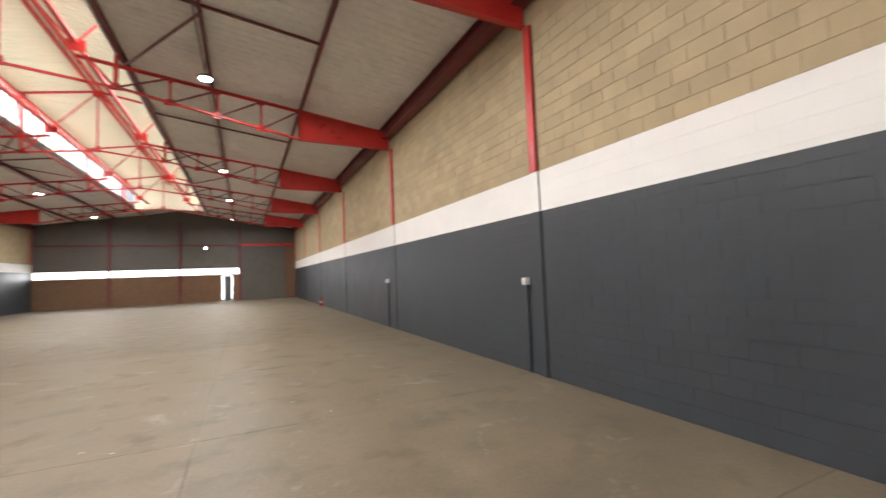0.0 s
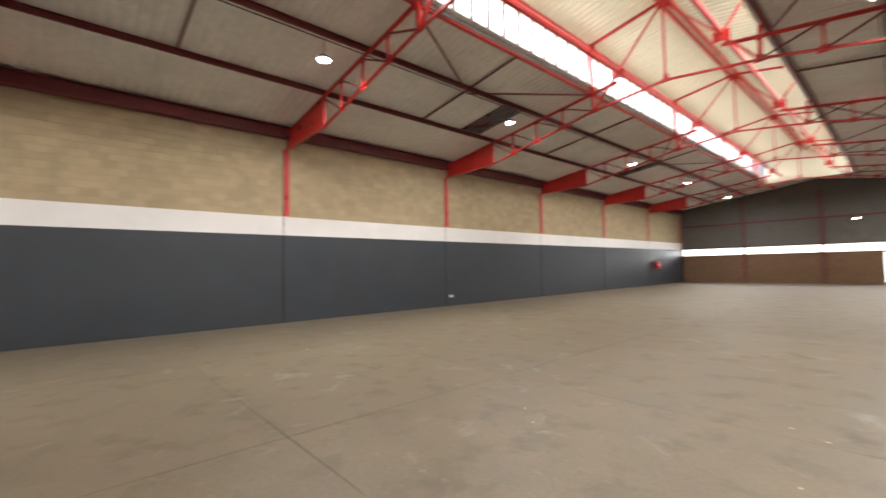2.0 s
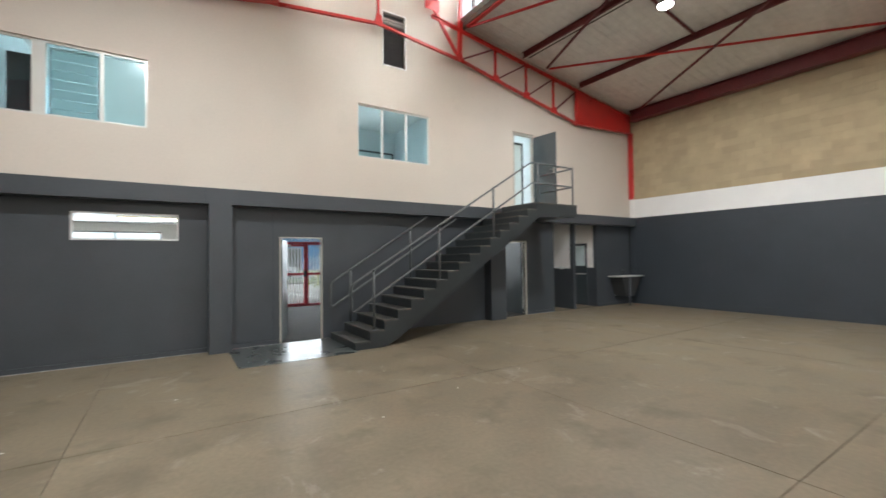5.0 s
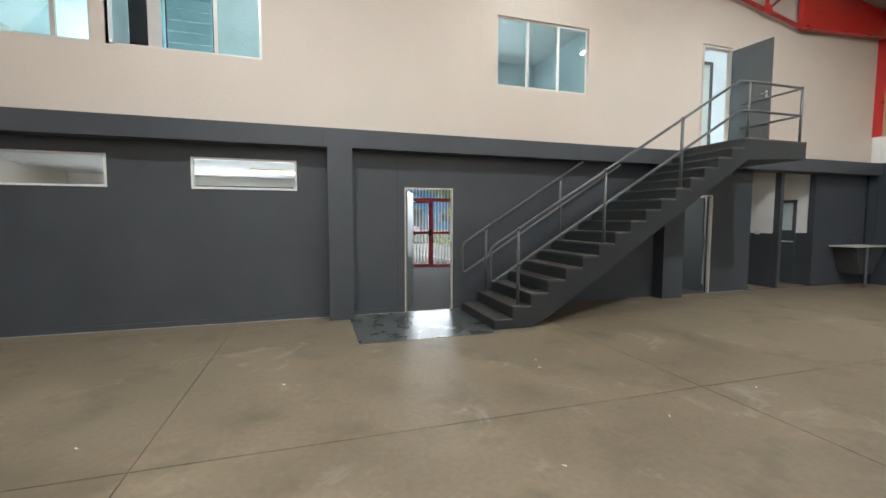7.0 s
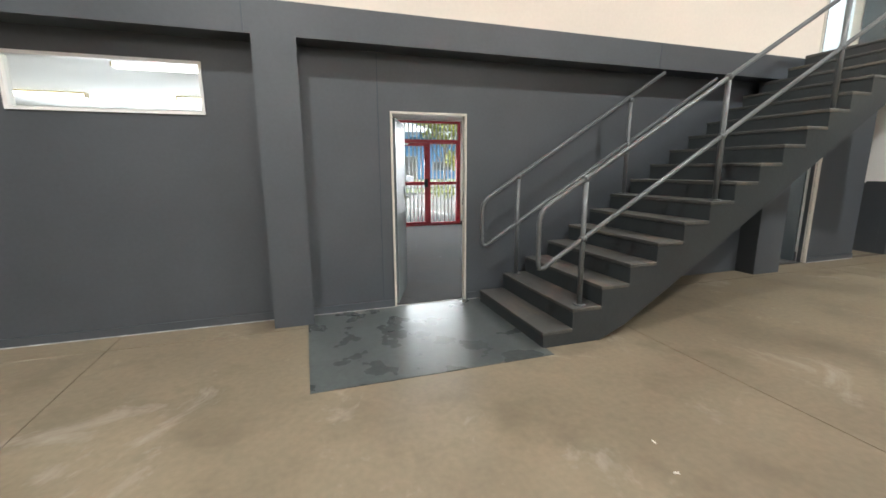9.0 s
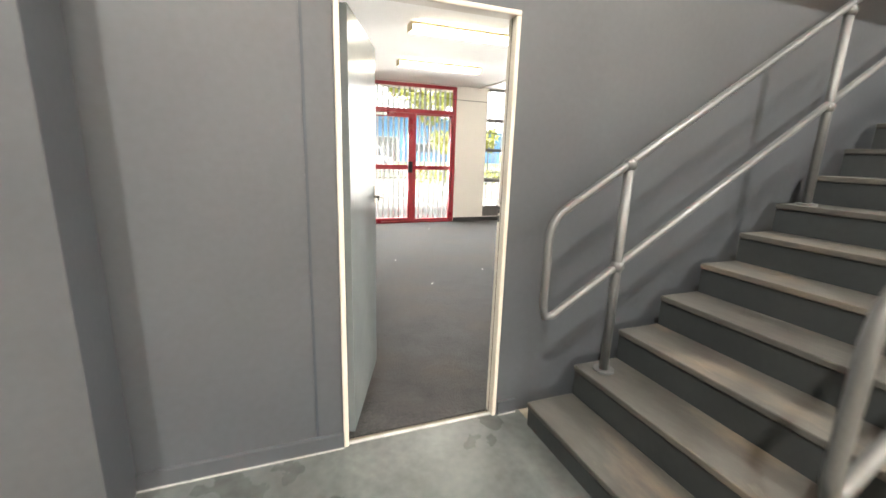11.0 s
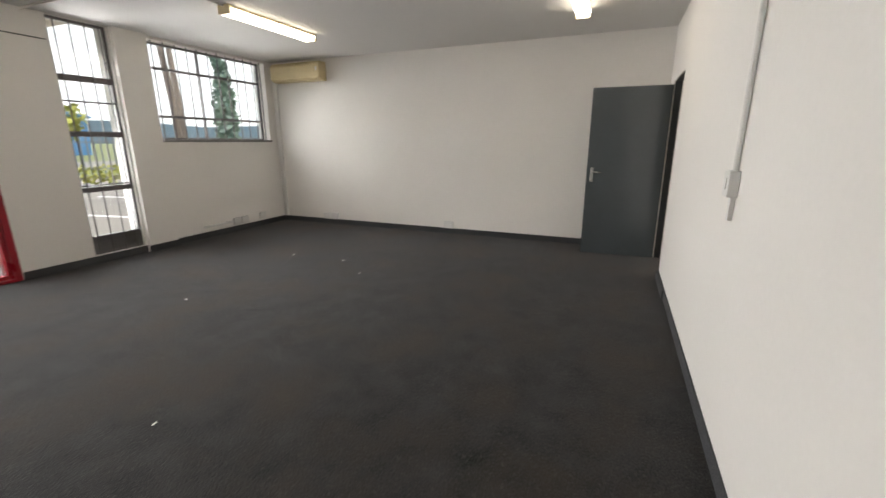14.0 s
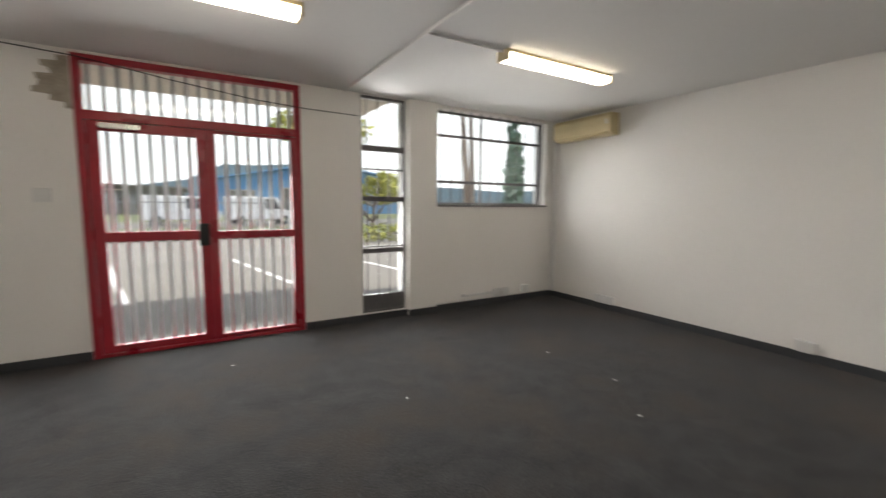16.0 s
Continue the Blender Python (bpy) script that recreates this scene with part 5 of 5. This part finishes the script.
def office_socket(x, y, z, face, n=1):
    so = thing("socket_box", (x, y, z), "white plastic socket box low on the office wall", "socket", "office sockets")
    for i in range(n):
        o = i * 0.16
        if face == "x":
            part("box", Shape().box(-0.045, -0.001, o - 0.075, o + 0.075, 0, 0.11), "plastic", so, bevel=0.006)
            part("cover", Shape().box(-0.05, -0.0455, o - 0.05, o + 0.05, 0.015, 0.095), "plastic", so)
        else:
            part("box", Shape().box(o - 0.065, o + 0.065, -0.045, -0.001, 0, 0.11), "plastic", so, bevel=0.006)
            part("cover", Shape().box(o - 0.05, o + 0.05, -0.05, -0.0455, 0.015, 0.095), "plastic", so)
    return so


office_socket(OX, 5.22, 0.087, "x", 2)
office_socket(OX, 3.05, 0.087, "x")
office_socket(5.9, NY, 0.11, "y", 2)
office_socket(6.45, NY, 0.12, "y")
solid("skirting_trunking", Shape().box(5.3, 5.83, NY - 0.03, NY - 0.001, 0.15, 0.18).box(4.9, 5.3, NY - 0.02, NY - 0.001, 0.088, 0.10), "plastic", "white cable trunking low on the wall", "trunking")
sw = thing("light_switch", (3.235, 0.145, 1.17), "white switch box with conduit running up the wall", "light switch")
part("box", Shape().box(-0.05, 0.05, 0.001, 0.045, 0.0, 0.12), "plastic", sw, bevel=0.005)
part("rocker", Shape().box(-0.02, 0.02, 0.0455, 0.05, 0.035, 0.085), "plastic", sw)
part("conduit", Shape().tube([(0, 0.015, 0.12), (0, 0.015, CZ - 1.17 - 0.003)], 0.012, 8), "plastic", sw)
part("stub", Shape().box(-0.02, 0.02, 0.001, 0.02, -0.11, 0.0), "plastic", sw)

# broken plaster beside the entrance, a blank plate, scraps on the carpet
hole = Shape()
rng = random.Random(5)
ragged = [(1.246, 2.68), (1.246, 2.24)]
for row, reach in enumerate((0.05, 0.15, 0.26, 0.20, 0.23, 0.13, 0.18, 0.08)):
    z = 2.24 + row * 0.055
    ragged += [(1.246 - reach + rng.uniform(-0.015, 0.015), z + 0.004), (1.246 - reach + rng.uniform(-0.015, 0.015), z + 0.051)]
hole.plate(ragged, NY - 0.005, NY - 0.001)
solid("broken_plaster", hole, "rubble", "toothed patch of broken plaster beside the red door", "damage")
solid("blank_plate", Shape().box(0.94, 1.06, NY - 0.012, NY - 0.001, 1.44, 1.56), "plastic", "white blank cover plate on the wall", "cover plate", bevel=0.004)
rng = random.Random(11)
clod = Shape()
for i in range(5):
    clod.ball((0.64 + rng.uniform(-0.06, 0.06), 5.42 + rng.uniform(-0.04, 0.04), 0.03 + rng.uniform(0, 0.02)), rng.uniform(0.025, 0.045), 6)
solid("plaster_rubble", clod, "rubble", "small heap of brown plaster rubble on the carpet", "rubble")
for i in range(9):
    x, y = rng.uniform(1.0, 5.8), rng.uniform(1.6, 5.6)
    a = rng.uniform(0, 3)
    c, s = math.cos(a) * 0.012, math.sin(a) * 0.012
    solid("paper_scrap", Shape().bar((x - c, y - s, 0.006), (x + c, y + s, 0.007), 0.009, 0.003), "paper", "tiny white scrap on the carpet", "scrap", "paper scraps")
for i in range(26):
    x, y = rng.uniform(-5, 8), rng.uniform(-16, -2.2)
    a = rng.uniform(0, 3)
    c, s = math.cos(a) * 0.02, math.sin(a) * 0.02
    x, y = ((-1.73, -2.70), (0.81, -2.99), (1.23, -4.26), (0.05, -4.6))[i] if i < 4 else (x, y)
    solid("paper_scrap", Shape().bar((x - c * 0.7, y - s * 0.7, 0.003), (x + c * 0.7, y + s * 0.7, 0.004), 0.009, 0.004), "paper", "tiny pale scrap on the concrete floor", "scrap", "floor scraps")

# ---- outside ----
structure("ground", Shape().box(-900, 900, NY + 14.0, 900, -0.4, -0.10), "grass", "dry grass beyond the yard", "ground")
structure("ground_back", Shape().box(-900, 900, -900, YF - 0.3, -0.4, -0.10).box(-900, XW - 0.3, YF - 0.3, NY + 14, -0.4, -0.10).box(XE + 0.3, 900, YF - 0.3, NY + 14, -0.4, -0.10), "grass", "ground round the building", "ground")
structure("pavement", Shape().box(XW - 0.3, XE + 0.3, NY + 0.1, NY + 14.0, -0.4, -0.04), "asphalt", "pale concrete yard before the entrance", "pavement")
for i in range(7):
    x = -4.75 + i * 2.55
    solid("parking_line", Shape().bar((x + 0.85, NY + 2.6, -0.036), (x, NY + 7.5, -0.036), 0.1, 0.006), "line", "white painted parking line on the yard", "road marking", "parking lines")
structure("kerb", Shape().box(XW, XE + 20, NY + 13.9, NY + 14.1, -0.2, 0.08), "asphalt", "pale concrete kerb of the yard", "kerb")


structure("canopy", Shape().box(-1.6, 4.6, NY + 0.25, NY + 2.1, 2.9, 3.06), "canopy", "flat plastered canopy above the entrance", "canopy")


def leaves(shape, centre, radius, count, size, rng, flat=1.0):
    for _ in range(count):
        u, v = rng.uniform(-1, 1), rng.uniform(0, 6.28)
        r = radius * rng.uniform(0.55, 1.0)
        s = math.sqrt(1 - u * u)
        p = Vector(centre) + Vector((s * math.cos(v) * r, s * math.sin(v) * r, u * r * flat))
        a = Vector((rng.uniform(-1, 1), rng.uniform(-1, 1), rng.uniform(-1, 1))).normalized() * size * rng.uniform(0.6, 1.3)
        b = a.cross(Vector((rng.uniform(-1, 1), rng.uniform(-1, 1), rng.uniform(-1, 1)))).normalized() * size * 0.5
        shape.add([p - a, p + b, p + a, p - b], [(0, 1, 2, 3)])


rng = random.Random(21)
hd = Shape()
for i in range(46):
    leaves(hd, (5.5 + i * 0.45, NY + 10.4 + rng.uniform(-0.15, 0.15), 0.35), 0.5, 60, 0.09, rng, 0.8)
solid("hedge", hd, "hedge", "clipped yellow-green hedge along the yard", "hedge", kind="stuff")
fence = thing("palisade_fence", (0, NY + 14.6, -0.1), "grey steel palisade fence behind the hedge", "fence")
for z in (0.4, 1.5):
    part("rail", Shape().box(-30, 30, -0.02, 0.02, z, z + 0.05), "fence", fence)
pale = Shape().box(-0.03, 0.03, -0.008, 0.008, 0, 1.8).mesh("pale")
pale.materials.append(M["fence"])
for i in range(240):
    ob = part("pale", pale, "fence", fence)
    ob.location = (-30 + i * 0.25, -0.03, 0)


def tree(x, y, h, spread, crown_mat, label, limbs=6, count=420, bare=False, seed=0):
    rng = random.Random(seed)
    tr = thing("tree", (x, y, -0.1), label, "tree", "trees of the yard")
    bend = [(0, 0, 0), (0.1 * rng.uniform(-1, 1), 0.05, h * 0.3), (0.25 * rng.uniform(-1, 1), 0.1, h * 0.55), (0.3 * rng.uniform(-1, 1), 0, h * 0.75)]
    trunk = Shape().tube(bend, [0.1, 0.08, 0.06, 0.035], 9)
    cr = Shape()
    for i in range(limbs):
        a = 6.28 * i / limbs + rng.uniform(-0.3, 0.3)
        s = Vector(bend[2 if i % 2 else 1]) if not bare else Vector(bend[2])
        e = Vector((math.cos(a) * spread * rng.uniform(0.5, 1), math.sin(a) * spread * rng.uniform(0.5, 1), h * rng.uniform(0.75, 1.0)))
        mid = s.lerp(e, 0.5) + Vector((rng.uniform(-0.2, 0.2), rng.uniform(-0.2, 0.2), 0.1))
        trunk.tube([s, mid, e], [0.045, 0.03, 0.012], 6)
        leaves(cr, e, spread * 0.45, count // limbs, 0.12 + spread * 0.02, rng, 0.8)
        leaves(cr, mid + Vector((0, 0, spread * 0.2)), spread * 0.3, count // limbs // 2, 0.12, rng, 0.7)
    part("trunk", trunk, "bark", tr, smooth=True)
    part("crown", cr, crown_mat, tr)
    return tr


def cypress(x, y, h, r, seed):
    rng = random.Random(seed)
    tr = thing("cypress", (x, y, -0.1), "tall narrow dark green cypress beyond the fence", "tree", "cypresses")
    part("trunk", Shape().tube([(0, 0, 0), (0, 0, h * 0.5), (0, 0, h * 0.95)], [0.2, 0.1, 0.02], 8), "bark", tr)
    cr = Shape()
    for i in range(26):
        t = i / 25
        leaves(cr, (rng.uniform(-0.1, 0.1), rng.uniform(-0.1, 0.1), h * (0.08 + 0.9 * t)), r * (1.05 - t) * rng.uniform(0.8, 1.1) + 0.08, 46, 0.16, rng, 1.4)
    part("crown", cr, "cypress", tr)
    return tr


tree(8.3, 10.6, 8.0, 1.3, "leafy", "slim tree with bare forked trunks in the yard", 5, 90, True, 4)
tree(9.0, 11.4, 8.4, 1.3, "leafy", "slim tree with bare forked trunks in the yard", 5, 90, True, 9)
tree(7.7, 21.6, 5.2, 1.8, "hedge", "broad yellow-green tree beyond the yard", 8, 1500, False, 6)
tree(8.6, 18.0, 2.5, 1.5, "hedge", "low green tree beyond the yard", 7, 1100, False, 12)
cypress(15.2, 17.0, 5.8, 0.5, 3)
cypress(16.0, 17.6, 5.0, 0.45, 8)


def shed(x0, x1, y0, y1, eave, ridge, name, label, wall_mat, roof_mat, openings):
    """A long shed whose gable end faces the yard; openings are (x0, x1, z0, z1, kind) on that end."""
    b = thing(name, ((x0 + x1) / 2, (y0 + y1) / 2, -0.1), label, "building", "far sheds")
    w, d = (x1 - x0) / 2, (y1 - y0) / 2
    part("wall", Shape().plate([(-w, 0), (w, 0), (w, eave), (0, ridge), (-w, eave)], -d, d), wall_mat, b)
    for s in (-1, 1):
        part("roof", Shape().add([(s * (w + 0.4), -d - 0.5, eave - 0.02), (0, -d - 0.5, ridge + 0.06), (0, d + 0.5, ridge + 0.06), (s * (w + 0.4), d + 0.5, eave - 0.02),
                                  (s * (w + 0.4), -d - 0.5, eave + 0.2), (0, -d - 0.5, ridge + 0.28), (0, d + 0.5, ridge + 0.28), (s * (w + 0.4), d + 0.5, eave + 0.2)],
                                 [(0, 1, 2, 3), (7, 6, 5, 4), (0, 4, 5, 1), (1, 5, 6, 2), (2, 6, 7, 3), (3, 7, 4, 0)]), roof_mat, b)
    for i in range(int(w * 2 / 1.2)):
        x = -w + 0.6 + i * 1.2
        top = eave + (ridge - eave) * (1 - abs(x) / w) - 0.1
        part("sheet_rib", Shape().box(x - 0.06, x + 0.06, -d - 0.05, -d - 0.001, 0.3, top), wall_mat, b)
    for xa, xb, za, zb, kind in openings:
        op = part(kind, Shape().box(xa, xb, -d - 0.09, -d - 0.052, za, zb), "leaf" if kind == "window" else "far_sheet", b)
        part("frame", Shape().box(xa - 0.12, xa, -d - 0.11, -d - 0.052, za, zb).box(xb, xb + 0.12, -d - 0.11, -d - 0.052, za, zb).box(xa - 0.12, xb + 0.12, -d - 0.11, -d - 0.052, zb, zb + 0.12), "far_wall", op)
    return b


shed(4.4, 33.0, 60, 90, 4.3, 6.9, "blue_warehouse", "big industrial shed clad in bright blue sheet", "blue_roof", "blue_roof", [(-12.5, -9.5, 0, 3.0, "door"), (-6, -3, 0, 3.4, "door"), (0, 3, 1.4, 2.6, "window"), (6, 9, 1.4, 2.6, "window")])
shed(-44.0, 1.5, 62, 84, 3.1, 3.7, "grey_warehouse", "low dark grey industrial shed across the road", "far_sheet", "far_sheet", [(8, 11, 1.2, 2.4, "window"), (13, 17, 0, 2.8, "door"), (0, 3, 1.2, 2.4, "window")])
structure("road", Shape().box(-200, 200, NY + 24, NY + 34, -0.3, -0.09), "far_sheet", "grey asphalt road beyond the fence", "road")
# hill outline; its haze comes from the blue-grey colour alone
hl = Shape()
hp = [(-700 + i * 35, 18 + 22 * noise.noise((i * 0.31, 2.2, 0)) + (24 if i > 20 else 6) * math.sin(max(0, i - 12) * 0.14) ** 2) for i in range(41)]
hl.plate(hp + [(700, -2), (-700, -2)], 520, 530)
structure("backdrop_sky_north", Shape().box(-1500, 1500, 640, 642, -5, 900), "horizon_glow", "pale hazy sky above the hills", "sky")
structure("backdrop_hill", hl, "hill", "hills on the horizon with blue haze put into their colour", "hills")


def van(x, y, turn, label):
    v = thing("van", pose(x, y, -0.09, 0, 0, turn), label, "vehicle", "parked vehicles")
    part("body", Shape().plate([(-2.2, 0.35), (2.2, 0.35), (2.25, 0.9), (1.5, 1.05), (1.0, 1.9), (-2.15, 1.95), (-2.25, 0.6)], -0.85, 0.85), "car_white", v, bevel=0.06)
    for s in (-1, 1):
        part("side_window", Shape().plate([(0.2, 1.1), (1.2, 1.1), (0.9, 1.75), (0.2, 1.78)], s * 0.86 - 0.004, s * 0.86 + 0.004), "black", v)
    for xx in (-1.4, 1.4):
        for s in (-1, 1):
            wh = part("wheel", Shape().tube([(xx, s * 0.72, 0.33), (xx, s * 0.88, 0.33)], 0.33, 14), "rubber", v)
            part("rim", Shape().tube([(xx, s * 0.86, 0.33), (xx, s * 0.89, 0.33)], 0.2, 12), "chrome", wh)
    return v


van(6.3, NY + 27.4, 4, "white delivery van parked on the road")
van(1.6, NY + 28, 2, "white car parked on the road")
structure("wall_front_sides", Shape().box(XW - 0.3, XW, 0.2, NY + 0.25, 0, 7).box(XE, XE + 0.3, 0.2, NY + 0.25, 0, 7), "cream", "cream end walls of the office block")
structure("roof_office", Shape().box(XW - 0.3, XE + 0.3, 0.0, NY + 0.4, 7.0, 7.15), "sheet", "flat sheet roof over the office block", "roof")
structure("ceiling_lobby", Shape().box(OX + 0.18, XE, 0.13, NY, 2.755, 2.768), "ceiling", "white ceiling of the wash lobby", "ceiling")

# ---- pieces: floor slabs and wall blocks ----
XJ = [XW - 0.2, -2.55, 2.0, 6.55, XE + 0.2]
YJ = [0.0, -0.35, -3.88, -7.43, -10.93, -14.5] + [-14.5 - 3.6 * i for i in range(1, 11)]
YJ = [y for y in YJ if y > YF] + [YF - 0.25]
for i in range(len(XJ) - 1):
    for j in range(len(YJ) - 1):
        a, b, c, d = XJ[i] + 0.004, XJ[i + 1] - 0.004, YJ[j + 1] + 0.004, YJ[j] - 0.004
        if j == 0:
            d = 0.0
        part("slab", Shape().box(a, b, c, d, -0.2, 0.0), "concrete", floor)


def block_wall(x, side, lo, hi, near, par, seed):
    """Concrete blocks in running bond, cut at the paint lines; those in the near stretches are single pieces."""
    rng = random.Random(seed)
    H, L = 0.197, 0.397
    rest = {"dark": Shape(), "white": Shape(), "block": Shape()}
    shared = {}
    for row in range(31):
        z0, z1 = row * H, min((row + 1) * H, 6.1)
        y = -0.0 - (L / 2 if row % 2 else 0)
        col = 0
        while y > YF:
            y0, y1 = max(y - L, YF), min(y, 0)
            y -= L
            cuts = [z0] + [c for c in (lo, hi) if z0 + 0.02 < c < z1 - 0.02] + [z1]
            for za, zb in zip(cuts, cuts[1:]):
                zm = (za + zb) / 2
                mat = "dark" if zm < lo else "white" if zm < hi else "block"
                out = {"dark": 0.0045, "white": 0.0045, "block": 0.005}[mat] + rng.uniform(-0.0008, 0.001)
                g, gy = {"block": (0.0028, 0.0022), "dark": (0.0025, 0.0012), "white": (0.0008, 0.0005)}[mat]
                ga, gb = (g if za == z0 else 0), (g if zb == z1 else 0)
                xa, xb = sorted((x + side * 0.02, x - side * (out - 0.002)))
                full = abs(y1 - y0 - L) < 1e-6 and len(cuts) == 2
                if full and mat != "white" and any(n[0] < y0 and y1 < n[1] and n[2] < za and zb < n[3] for n in near):
                    if mat not in shared:
                        me = Shape().box(*sorted((side * 0.02, -side * (0.0025 if mat == "dark" else 0.004))), -L / 2 + gy, L / 2 - gy, -H / 2 + g, H / 2 - g).mesh("block")
                        me.materials.append(M[mat])
                        shared[mat] = me
                    ob = part("block", shared[mat], mat, par)
                    ob.location = (x + side * rng.uniform(-0.0012, 0.0012), (y0 + y1) / 2, zm)
                else:
                    rest[mat].box(xa, xb, y0 + gy, y1 - gy, za + ga, zb - gb)
    for mat, sh in rest.items():
        me = bpy.data.meshes.new("blockwork")
        me.from_pydata(sh.v, [], sh.f)
        ob = part("blockwork", me, mat, par)
        ob["kind"] = "stuff"


block_wall(XW, -1, W_LO, W_HI, [(-16.6, -9.5, W_HI, 5.6), (-14.6, -9.5, 1.35, W_LO)], wall_west, 1)
block_wall(XE, 1, E_LO, E_HI, [(-15.0, -3.0, E_HI, 5.55)], wall_east, 2)
